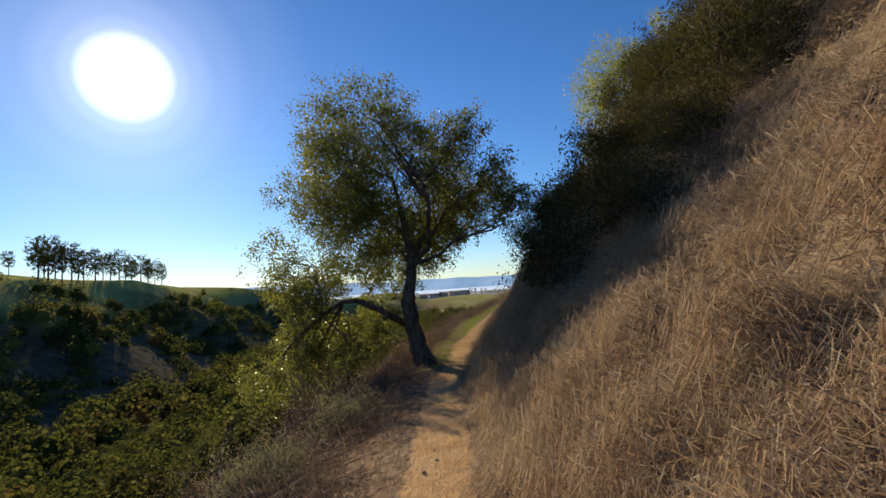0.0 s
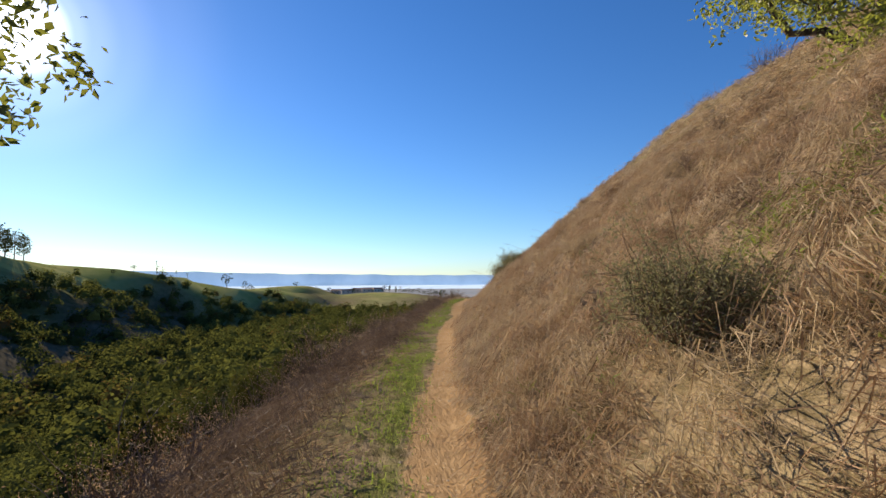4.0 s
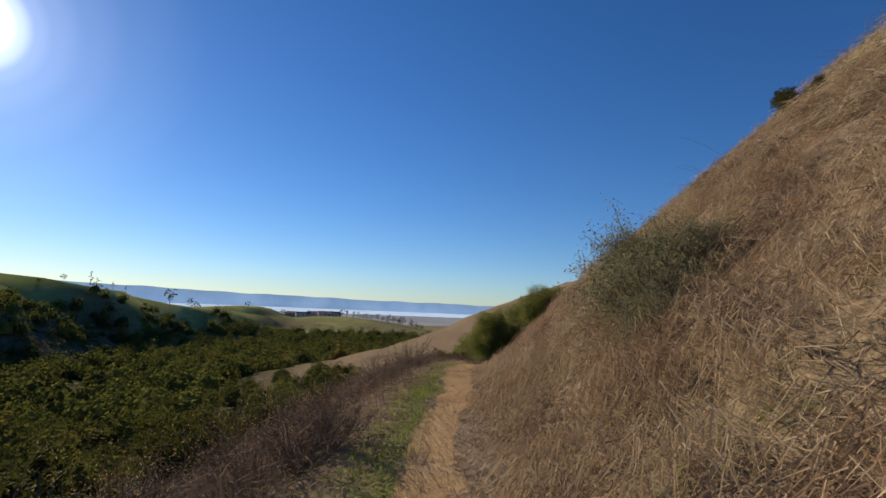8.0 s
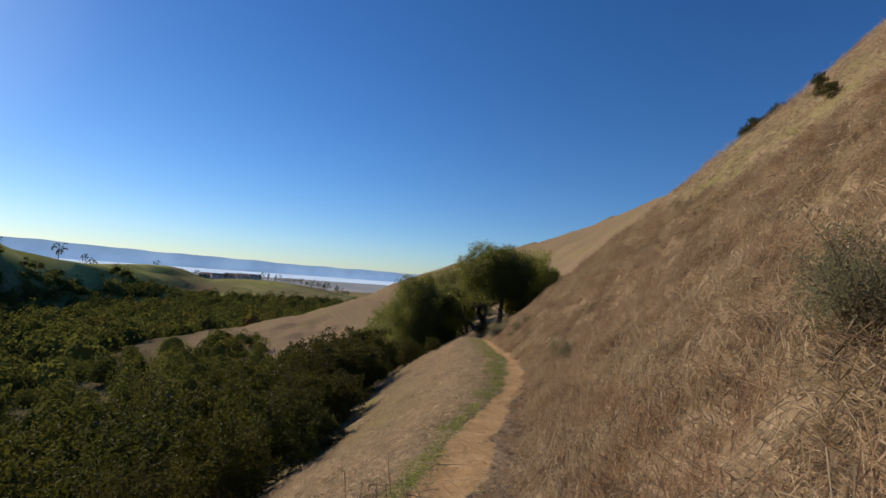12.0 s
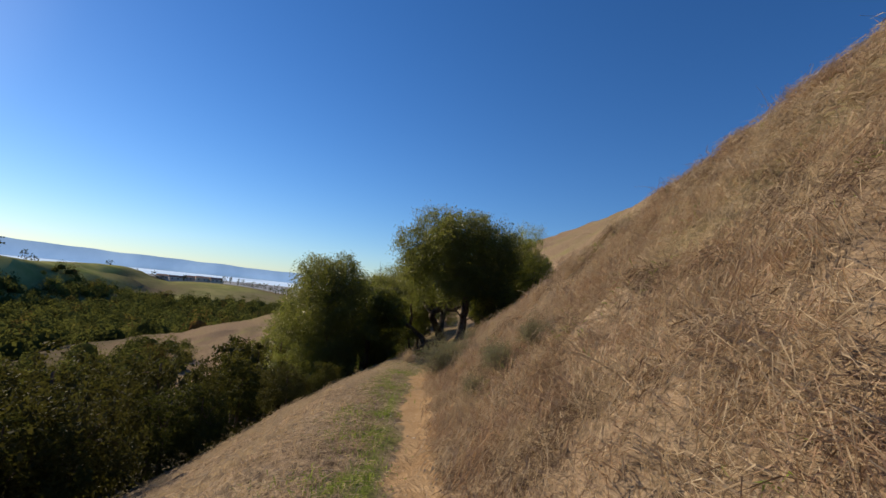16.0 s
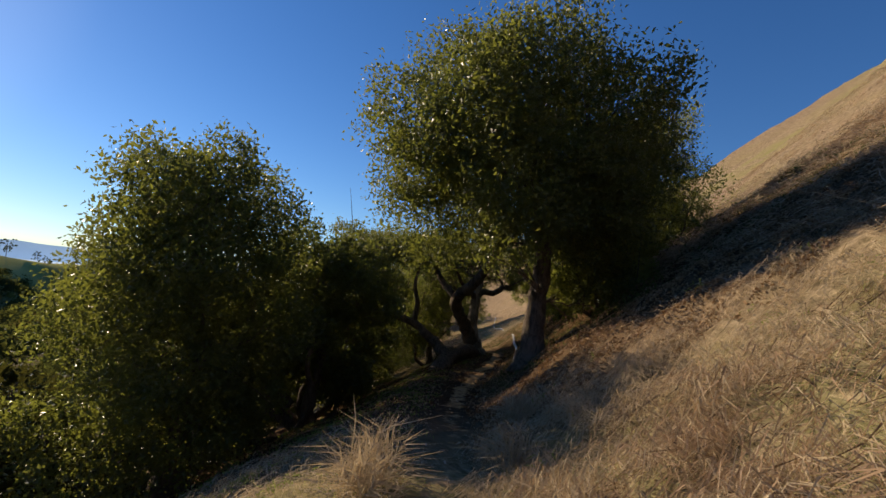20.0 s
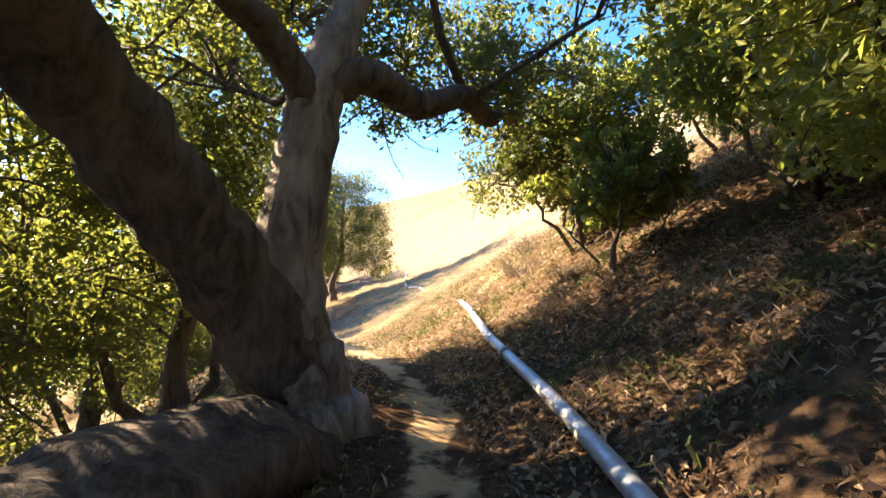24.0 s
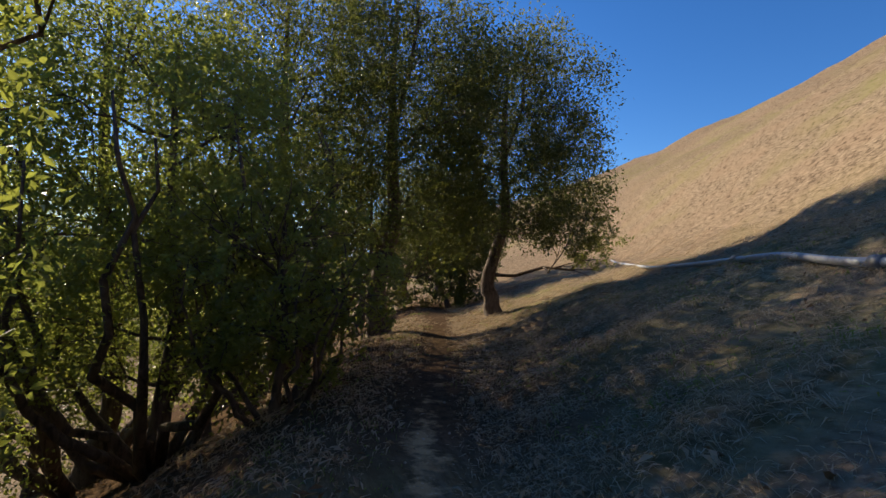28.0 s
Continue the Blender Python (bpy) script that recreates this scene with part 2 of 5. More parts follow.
def ground_material():
    n = Nodes("hillside_ground")
    fine = n.noise(9, 6, 0.65)
    mid = n.noise(1.1, 4)
    big = n.noise(0.12, 3)
    straw = n.noise(22, 5, 0.7, n.squash(n.co, 1.0, 0.25, 1.0, 0.5))
    dry = n.mix(n.span(straw, 0.35, 0.65), (0.10, 0.073, 0.048), (0.385, 0.295, 0.195))
    dry = n.mix(n.span(mid, 0.4, 0.72), dry, n.mix(fine, (0.21, 0.145, 0.095), (0.32, 0.235, 0.15)))
    # Dark blotches paint the shaded gaps between grass tufts.
    dry = n.mix(n.span(n.noise(7.0, 6, 0.72), 0.5, 0.66, 0.0, 0.85), dry, (0.065, 0.046, 0.029))
    dry = n.mix(n.math("MULTIPLY", n.span(big, 0.5, 0.72), n.span(mid, 0.35, 0.6)), dry, (0.20, 0.19, 0.075))
    lush = n.mix(n.span(fine, 0.3, 0.7), (0.10, 0.14, 0.028), (0.22, 0.25, 0.06))
    brush = n.mix(n.span(n.noise(0.35, 6), 0.35, 0.65), (0.060, 0.055, 0.034), (0.125, 0.105, 0.072))
    meadow = n.mix(n.span(n.noise(0.05, 5), 0.35, 0.65), (0.20, 0.23, 0.07), (0.36, 0.34, 0.13))
    litter = n.mix(n.span(n.noise(14, 5, 0.7), 0.35, 0.65), (0.035, 0.022, 0.014), (0.115, 0.072, 0.042))
    dirt = n.mix(n.span(n.noise(3.5, 6, 0.65), 0.3, 0.7), (0.36, 0.225, 0.11), (0.50, 0.345, 0.185))
    dirt = n.mix(n.span(n.noise(38, 3), 0.62, 0.72), dirt, (0.58, 0.44, 0.28))
    c = n.mix(n.math("MULTIPLY", n.attr("green"), n.span(mid, 0.25, 0.5)), dry, lush)
    c = n.mix(n.attr("brush"), c, brush)
    c = n.mix(n.attr("meadow"), c, meadow)
    c = n.mix(n.math("MULTIPLY", n.attr("litter"), n.span(fine, 0.1, 0.32)), c, litter)
    edge = n.span(n.math("ADD", n.attr("trail"), n.span(n.noise(5, 5, 0.7), 0.3, 0.7, -0.28, 0.28)), 0.4, 0.6)
    c = n.mix(edge, c, dirt)
    h = n.math("ADD", n.math("MULTIPLY", straw, 0.5), n.math("MULTIPLY", fine, 0.5))
    return n.done(n.skin(c, 0.95, n.bump(h, 0.9, 0.05), spec=0.0))


def leaf_material(name, a, b, through, share=0.38, rough=0.42):
    n = Nodes(name)
    r = n.island()
    big = n.noise(0.9, 2)
    c = n.mix(r, a, b)
    c = n.mix(n.span(big, 0.35, 0.7, 0.0, 0.5), c, b)
    t = n.mix(r, through, tuple(0.75 * v for v in through))
    return n.done(n.leafy(c, t, share, rough, 0.4 if rough < 0.55 else 0.08))


def bark_material(name, a, b, scale=16.0):
    n = Nodes(name)
    v = n.squash(n.co, 1, 1, 0.28)
    crack = n.noise(scale, 6, 0.7, v, 0.6)
    patch = n.noise(3.0, 4)
    c = n.mix(n.span(crack, 0.38, 0.62), a, b)
    c = n.mix(n.span(patch, 0.5, 0.75, 0, 0.55), c, tuple(min(1, 1.5 * k) for k in b))
    return n.done(n.skin(c, 0.9, n.bump(crack, 1.0, 0.03), spec=0.15))


def blade_material(name, a, b, through, share=0.3):
    n = Nodes(name)
    c = n.mix(n.island(), a, b)
    c = n.mix(n.span(n.noise(0.8, 3), 0.4, 0.7, 0, 0.5), c, a)
    return n.done(n.leafy(c, n.mix(n.island(), through, b), share, 0.7, 0.08))


def plain_material(name, a, b, scale=8.0, rough=0.85, metal=0.0, bump=0.3):
    n = Nodes(name)
    k = n.noise(scale, 5, 0.6)
    c = n.mix(n.span(k, 0.3, 0.7), a, b)
    return n.done(n.skin(c, n.span(k, 0, 1, rough - 0.12, min(1, rough + 0.1)), n.bump(k, bump, 0.01), metal=metal))


M_GROUND = ground_material()
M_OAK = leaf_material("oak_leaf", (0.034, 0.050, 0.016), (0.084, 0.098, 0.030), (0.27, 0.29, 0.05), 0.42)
# Oak leaf in lighter colours; on several crowns this stands in for sunlight.
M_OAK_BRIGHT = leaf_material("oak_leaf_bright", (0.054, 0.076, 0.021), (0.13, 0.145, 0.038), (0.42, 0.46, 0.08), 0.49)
# Lightest copy of the oak leaf, with sunlight put into its colours.
M_OAK_SUN_TINT = leaf_material("oak_leaf_sun_tint", (0.09, 0.12, 0.028), (0.22, 0.225, 0.05), (0.45, 0.48, 0.085), 0.42)
M_SAGE = leaf_material("sage_leaf", (0.12, 0.125, 0.072), (0.25, 0.24, 0.15), (0.30, 0.29, 0.15), 0.4, 0.8)
M_SHRUB = leaf_material("shrub_leaf", (0.030, 0.036, 0.012), (0.070, 0.068, 0.022), (0.12, 0.115, 0.024), 0.25, 0.7)
M_VALLEY = leaf_material("valley_leaf", (0.022, 0.031, 0.010), (0.055, 0.062, 0.018), (0.11, 0.12, 0.022), 0.28, 0.7)
M_VALLEY_PALE = leaf_material("valley_leaf_pale", (0.034, 0.042, 0.012), (0.082, 0.082, 0.021), (0.14, 0.14, 0.025), 0.26, 0.7)
M_RUST = leaf_material("rusty_leaf", (0.14, 0.062, 0.022), (0.24, 0.13, 0.04), (0.45, 0.25, 0.06), 0.35, 0.6)
M_WOODS = leaf_material("woods_leaf", (0.024, 0.033, 0.010), (0.060, 0.066, 0.019), (0.11, 0.12, 0.022), 0.28, 0.8)
M_BARK = bark_material("oak_bark", (0.055, 0.042, 0.032), (0.16, 0.125, 0.095))
M_BARK_PALE = bark_material("pale_bark", (0.11, 0.088, 0.066), (0.34, 0.285, 0.225), 11.0)
M_TWIG = plain_material("dry_twig", (0.105, 0.075, 0.055), (0.25, 0.185, 0.135), 30)
M_STRAW = blade_material("straw", (0.33, 0.25, 0.16), (0.52, 0.42, 0.285), (0.50, 0.38, 0.22))
M_STRAW_RED = blade_material("russet_straw", (0.23, 0.15, 0.098), (0.42, 0.295, 0.19), (0.40, 0.265, 0.145))
# Dark thatch blades whose colour also deepens the shade between tufts.
M_THATCH = blade_material("thatch_gap_shade", (0.10, 0.068, 0.046), (0.23, 0.16, 0.11), (0.18, 0.12, 0.07))
M_GREEN = blade_material("green_blade", (0.10, 0.15, 0.03), (0.22, 0.27, 0.07), (0.34, 0.42, 0.07), 0.4)
M_BRUSH = blade_material("dry_brush", (0.085, 0.06, 0.046), (0.23, 0.17, 0.13), (0.16, 0.11, 0.07), 0.2)
M_HERB = blade_material("dull_herb", (0.045, 0.06, 0.02), (0.12, 0.14, 0.05), (0.14, 0.17, 0.04), 0.35)
M_PIPE = plain_material("galvanised_pipe", (0.27, 0.275, 0.28), (0.46, 0.46, 0.45), 26, 0.5, 0.35, 0.15)
M_COUPLING = plain_material("pipe_coupling", (0.16, 0.15, 0.14), (0.30, 0.28, 0.25), 30, 0.6, 0.4)
M_LITTER = blade_material("fallen_leaf", (0.14, 0.08, 0.042), (0.52, 0.375, 0.235), (0.32, 0.17, 0.06), 0.15)
M_STONE = plain_material("pale_stone", (0.32, 0.25, 0.17), (0.52, 0.43, 0.31), 20)
M_WALLS = plain_material("far_house_wall", (0.55, 0.45, 0.38), (0.68, 0.58, 0.50), 2)
M_ROOF = plain_material("far_house_roof", (0.20, 0.11, 0.08), (0.30, 0.17, 0.12), 2)
M_GLASS = plain_material("far_house_window", (0.03, 0.04, 0.05), (0.06, 0.07, 0.08), 2, 0.2)


# Far haze and brightness are painted in: pale colours that also emit light.
def haze_glow_material(name, a, b, strength):
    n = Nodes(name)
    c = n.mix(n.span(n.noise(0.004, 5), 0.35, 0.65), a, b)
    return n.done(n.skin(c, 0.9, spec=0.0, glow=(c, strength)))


M_RIDGE = haze_glow_material("distant_ridge_haze", (0.22, 0.33, 0.47), (0.29, 0.41, 0.55), 0.62)
M_BAY = haze_glow_material("bay_water_glow", (0.36, 0.47, 0.60), (0.48, 0.58, 0.68), 0.42)
M_FLATS = haze_glow_material("bay_flats", (0.20, 0.22, 0.24), (0.28, 0.28, 0.28), 0.22)



# ---- builders ----
def mesh_of(name, verts, faces, mat, smooth_it=False, attrs=None):
    """A mesh from an array of points and arrays of triangles or quads."""
    me = bpy.data.meshes.new(name)
    verts = np.asarray(verts, np.float32)
    groups = [np.asarray(f, np.int32) for f in (faces if isinstance(faces, list) else [faces]) if len(f)]
    loops = np.concatenate([f.ravel() for f in groups])
    sizes = np.concatenate([np.full(len(f), f.shape[1], np.int32) for f in groups])
    me.vertices.add(len(verts))
    me.vertices.foreach_set("co", verts.ravel())
    me.loops.add(len(loops))
    me.loops.foreach_set("vertex_index", loops)
    me.polygons.add(len(sizes))
    me.polygons.foreach_set("loop_start", np.r_[0, np.cumsum(sizes)[:-1]].astype(np.int32))
    me.polygons.foreach_set("loop_total", sizes)
    me.polygons.foreach_set("use_smooth", np.full(len(sizes), smooth_it))
    for key, values in (attrs or {}).items():
        me.attributes.new(key, "FLOAT", "POINT").data.foreach_set("value", np.asarray(values, np.float32))
    me.update(calc_edges=True)
    me.materials.append(mat)
    return me


def part(name, me, parent, label=""):
    ob = new(name, me)
    ob.parent = parent
    return tagged(ob, label)


def tube(points, radii, sides=7, seed=0, rough=0.0):
    """A tapered, closed tube along points."""
    p = np.asarray(points, float)
    r = np.asarray(radii, float)
    t = np.gradient(p, axis=0)
    t /= np.linalg.norm(t, axis=1)[:, None] + 1e-9
    side = np.cross(t, (0.31, 0.23, 0.92) if abs(t[0, 2]) < 0.8 else (1, 0.1, 0))
    side /= np.linalg.norm(side, axis=1)[:, None] + 1e-9
    up = np.cross(side, t)
    a = np.linspace(0, 2 * np.pi, sides, endpoint=False)
    rr = r[:, None] * np.ones(sides)
    if rough:
        rng = np.random.default_rng(seed)
        rr = rr * (1 + rough * (rng.random((1, sides)) - 0.5) + 0.6 * rough * (rng.random(rr.shape) - 0.5))
    ring = p[:, None] + rr[..., None] * (np.cos(a)[None, :, None] * side[:, None] + np.sin(a)[None, :, None] * up[:, None])
    n = len(p)
    i, j = np.meshgrid(np.arange(n - 1), np.arange(sides), indexing="ij")
    k = (j + 1) % sides
    quads = np.stack([i * sides + j, i * sides + k, (i + 1) * sides + k, (i + 1) * sides + j], -1).reshape(-1, 4)
    verts = np.vstack([ring.reshape(-1, 3), p[:1], p[-1:]])
    m = n * sides
    j = np.arange(sides)
    caps = np.vstack([np.stack([np.full(sides, m), (j + 1) % sides, j], 1),
                      np.stack([np.full(sides, m + 1), (n - 1) * sides + j, (n - 1) * sides + (j + 1) % sides], 1)])
    return verts, quads, caps


def tubes(list_of, mat, name, smooth_it=True):
    """Several tubes in one mesh."""
    vs, qs, ts, at = [], [], [], 0
    for v, q, c in list_of:
        vs.append(v), qs.append(q + at), ts.append(c + at)
        at += len(v)
    return mesh_of(name, np.vstack(vs), [np.vstack(qs), np.vstack(ts)], mat, smooth_it)


def curve(a, b, bend, n=7):
    """Points from a to b, bowed by bend in the middle."""
    t = np.linspace(0, 1, n)[:, None]
    return (1 - t) * a + t * b + 4 * t * (1 - t) * bend


def leaves(centers, size, rng, droop=0.15, narrow=0.5):
    """One folded leaf, two triangles, at each centre."""
    n = len(centers)
    ax = rng.normal(size=(n, 3))
    ax[:, 2] -= droop
    ax /= np.linalg.norm(ax, axis=1)[:, None]
    w = np.cross(ax, rng.normal(size=(n, 3)))
    w /= np.linalg.norm(w, axis=1)[:, None] + 1e-9
    up = np.cross(ax, w)
    s = size * (0.6 + 0.8 * rng.random((n, 1)))
    base, tip = centers - ax * s * 0.5, centers + ax * s * 0.5
    l, r = centers + w * s * narrow * 0.5 + up * s * 0.12, centers - w * s * narrow * 0.5 + up * s * 0.12
    v = np.stack([base, l, tip, r], 1).reshape(-1, 3)
    k = np.arange(n)[:, None] * 4
    return v, np.vstack([k + (0, 2, 1), k + (0, 3, 2)])


def in_lobes(lobes, n, rng, hollow=0.35):
    """Random points in a set of balls (x, y, z, r), clumped, thicker towards the skin."""
    lobes = np.asarray(lobes, float)
    share = lobes[:, 3] ** 2.3
    per = rng.choice(len(lobes), max(4, n // 26), p=share / share.sum())
    way = rng.normal(size=(len(per), 3))
    way /= np.linalg.norm(way, axis=1)[:, None]
    rad = (hollow + (1 - hollow) * rng.random(len(per)) ** 0.6) * (0.78 + 0.4 * rng.random(len(per)))
    c = lobes[per, :3] + way * (rad * lobes[per, 3])[:, None] * (1, 1, 0.86)
    pick = rng.integers(0, len(c), n)
    return c, c[pick] + rng.normal(size=(n, 3)) * (lobes[per[pick], 3] * 0.12)[:, None]


def crown_lobes(center, size, count, rng, small=0.34):
    """Balls spread over an uneven crown of half axes size."""
    out = []
    for k in range(count):
        a, h = 2.4 * k + rng.random() * 0.8, -0.85 + 1.8 * (k + 0.5) / count
        ring = math.sqrt(max(0.05, 1 - min(1, abs(h)) ** 2))
        q = 0.55 + 0.22 * rng.random()
        r = small * (0.8 + 0.5 * rng.random()) * (size[0] + size[1] + size[2]) / 3
        out.append((center[0] + size[0] * q * ring * math.cos(a), center[1] + size[1] * q * ring * math.sin(a), center[2] + size[2] * 0.72 * h, r))
    out.append((*center, 0.5 * min(size)))
    return out


WALK = np.array([r[1:4] for r in PATH])
WALK = np.vstack([WALK[:-1] + (WALK[1:] - WALK[:-1]) * k for k in (0, 0.2, 0.4, 0.6, 0.8)])


def clear(p, m, room=0.5):
    """Which of the points p, under the pose m, keep clear of the walker's head."""
    q = p @ np.array(m.to_3x3()).T + np.array(m.translation)
    near = WALK[np.abs(WALK - q.mean(0)).max(1) < 9]
    if not len(near):
        return np.ones(len(p), bool)
    keep = np.ones(len(p), bool)
    for w in near:
        keep &= ((q - w) ** 2).sum(1) > room ** 2
    return keep


def branches(body, lobes, rng, mains=4):
    """Limbs from the trunk (x, y, z, r) to each lobe: a few main ones first, the others fork off the nearest wood."""
    c = np.array([q[:3] for q in lobes], float)
    first = [int(np.argmax(c[:, 2]))]
    while len(first) < min(mains, len(c)):
        first.append(int(np.argmax(np.min([((c - c[k]) ** 2).sum(1) for k in first], 0) + 1.5 * c[:, 2])))
    near = np.min(((c[:, None] - body[None, :, :3]) ** 2).sum(2), 1)
    rest = [int(k) for k in np.argsort(near) if k not in first]
    have = [q for q in body[int(0.3 * len(body)):]]
    for n in first + rest:
        e, r = c[n], lobes[n][3]
        w = np.array(have)
        if n in first:
            w = body[int(0.25 * len(body)):max(int(0.7 * len(body)), int(0.25 * len(body)) + 2)]
        far = np.linalg.norm(w[:, :3] - e, axis=1)
        cost = far + 0.9 * np.maximum(0, w[:, 2] - e[2] + 0.25 * far) + (0 if n in first else 0.4 / (w[:, 3] * 40 + 0.3))
        k = int(np.argmin(cost))
        a, span = w[k, :3], far[k]
        bend = rng.normal(size=3) * 0.12 * span
        bend[2] += 0.07 * span if e[2] < a[2] + span * 0.3 else -0.04 * span
        pts = curve(a, e, bend, 8)
        pts[1:-1] += rng.normal(size=(6, 3)) * 0.025 * span
        rad = np.linspace(min(w[k, 3] * 0.75, 0.006 + (0.017 if n in first else 0.012) * span), 0.005, 8)
        have += [np.append(q, t) for q, t in zip(pts[2:7], rad[2:7])]
        yield n, e, pts, rad, r


def tree(kind, label, category, at, trunk, lobes, count, size, mat, bark, seed, group="", turn=0.0, scale=1.0, twigs=7, sink=0.12, hollow=0.35, joined=False, outer=()):
    """A tree or bush: trunk (points x, y, z, radius, from its foot), limbs to each lobe of the crown, twigs and leaves."""
    rng = np.random.default_rng(seed)
    root = tagged(new(kind), label, category, group)
    m = pose(*at, 0, 0, turn) @ Matrix.Scale(scale, 4)
    trunk = np.asarray(trunk, float)
    t = np.linspace(0, len(trunk) - 1, 4 * len(trunk))
    body = np.stack([np.interp(t, np.arange(len(trunk)), trunk[:, n]) for n in range(4)], 1)
    for _ in range(2):
        body[1:-1] = (body[:-2] + 2 * body[1:-1] + body[2:]) / 4
    body[1:-1, :3] += rng.normal(size=(len(body) - 2, 3)) * body[1:-1, 3:] * 0.1
    foot = np.vstack([body[0] + (0, 0, -sink, body[0, 3] * 0.5), body])
    part("trunk", tubes([tube(foot[:, :3], foot[:, 3], 11, seed, 0.22)], bark, "trunk"), root)
    wood = []
    for n, e, pts, rad, r in branches(body, lobes, rng):
        if not clear(pts, m, 0.35).all():
            continue
        some = [tube(pts, rad, 6, seed + n, 0.2)]
        for j in range(twigs):
            q = pts[3 + j % 5]
            w = rng.normal(size=3)
            tip = e + w / np.linalg.norm(w) * r * (0.55 + 0.45 * rng.random())
            line = curve(q, tip, rng.normal(size=3) * 0.12 * r, 5)
            if clear(line, m, 0.35).all():
                some.append(tube(line, np.linspace(rad[3 + j % 5] * 0.6, 0.003, 5), 4))
        if joined:
            wood += some
        else:
            part("limb", tubes(some, bark, "limb"), root)
    if wood:
        part("branchwork", tubes(wood, bark, "branchwork"), root)
    for e in outer:
        w = np.array([q[:3] for q in lobes])
        a = w[np.argmin(((w - e[:3]) ** 2).sum(1))]
        line = curve(a, np.array(e[:3]), np.array((0, 0, 0.1)), 6)
        if clear(line, m, 0.35).all():
            part("limb", tubes([tube(line, np.linspace(0.02, 0.004, 6), 5)], bark, "limb"), root)
    c, p = in_lobes(list(lobes) + list(outer), count, rng, hollow)
    p = p[clear(p, m)]
    v, f = leaves(p, size, rng)
    part("crown", mesh_of("crown", v, f, mat), root)
    root.matrix_world = m
    return root


def on(x, y, dz=0.0):
    return (x, y, float(land(x, y)) + dz)


def slope(x, y):
    """The ground's upward normal."""
    e = 0.25
    n = np.stack([land(x - e, y) - land(x + e, y), land(x, y - e) - land(x, y + e), np.full(len(x), 2 * e)], 1)
    return n / np.linalg.norm(n, axis=1)[:, None]


def blades(pos, per, length, width, rng, lift, spread=0.05, down=None, normal=None, droop=0.0):
    """Tufts of bent grass blades, two triangles each. lift: how far they stand up from the ground, 0 to 1."""
    n = len(pos) * per
    up = np.repeat(normal, per, 0) if normal is not None else np.tile((0.0, 0.0, 1.0), (n, 1))
    a = rng.random(n) * 6.283
    way = np.stack([np.cos(a), np.sin(a), 0 * a], 1)
    if down is not None:
        way = way * 0.8 + np.repeat(down, per, 0)
    way -= up * (way * up).sum(1)[:, None]
    way /= np.linalg.norm(way, axis=1)[:, None] + 1e-6
    side = np.cross(up, way)
    off = rng.normal(size=(n, 2)) * spread
    at = np.repeat(pos, per, 0) + way * off[:, :1] + side * off[:, 1:]
    h = np.repeat(length, per) * (0.5 + 0.8 * rng.random(n))
    rise = np.clip(lift * (0.3 + 1.3 * rng.random(n)), 0.03, 0.97)
    flat = np.sqrt(1 - rise ** 2)
    mid = at + way * (h * flat * 0.42)[:, None] + up * (h * (0.62 * rise + 0.08))[:, None]
    tip = at + way * (h * flat)[:, None] + side * (h * 0.2 * rng.normal(size=n))[:, None] + up * (h * rise * (0.75 + 0.25 * rise) * (1 - droop))[:, None]
    b = rng.random(n) * 6.283
    w = (side * np.cos(b)[:, None] + (up + 0.4 * way) * np.sin(b)[:, None]) * (width * (0.6 + 0.8 * rng.random(n)))[:, None]
    v = np.stack([at - up * 0.02, mid - w, mid + w, tip], 1).reshape(-1, 3)
    k = np.arange(n)[:, None] * 4
    return v, np.vstack([k + (0, 2, 1), k + (1, 2, 3)])


def shrub(kind, label, category, seed, height, width, stems, mat, leaf=None, count=0, size=0.05, group=""):
    """A twiggy bush: many thin forked stems from one foot, with few or many leaves."""
    rng = np.random.default_rng(seed)
    root = tagged(new(kind), label, category, group)
    some, ends = [], []
    for n in range(stems):
        a = rng.random() * 6.283
        out = width * (0.25 + 0.75 * rng.random() ** 0.7)
        top = np.array((math.cos(a) * out, math.sin(a) * out, height * (0.35 + 0.65 * rng.random()) * (1.15 - 0.5 * out / width)))
        foot = np.array((math.cos(a) * 0.1 * width * rng.random(), math.sin(a) * 0.1 * width * rng.random(), -0.06))
        bend = rng.normal(size=3) * 0.06 * height + np.array((math.cos(a), math.sin(a), 0.4)) * 0.08 * width
        pts = curve(foot, top, bend, 6)
        some.append(tube(pts, np.linspace(0.007, 0.002, 6) * (0.6 + height), 4))
        for m in range(4):
            q = pts[2 + m % 4]
            e = q + rng.normal(size=3) * 0.17 * height + (top - foot) * 0.22
            some.append(tube(curve(q, e, rng.normal(size=3) * 0.02, 4), np.linspace(0.0032, 0.0013, 4) * (0.7 + height), 3))
            ends.append(e)
        ends.append(top)
    part("brushwood", tubes(some, mat, "brushwood", False), root)
    if leaf:
        e = np.array(ends)
        p = e[rng.integers(0, len(e), count)] + rng.normal(size=(count, 3)) * 0.085 * height
        p[:, 2] = np.abs(p[:, 2])
        v, f = leaves(p, size, rng, -0.5, 0.4)
        part("foliage", mesh_of("foliage", v, f, leaf), root)
    return root



# ---- the ground, one sheet out to the horizon ----
def steps(*spans):
    return np.unique(np.concatenate([np.arange(a, b, c) for a, b, c in spans]).round(4))


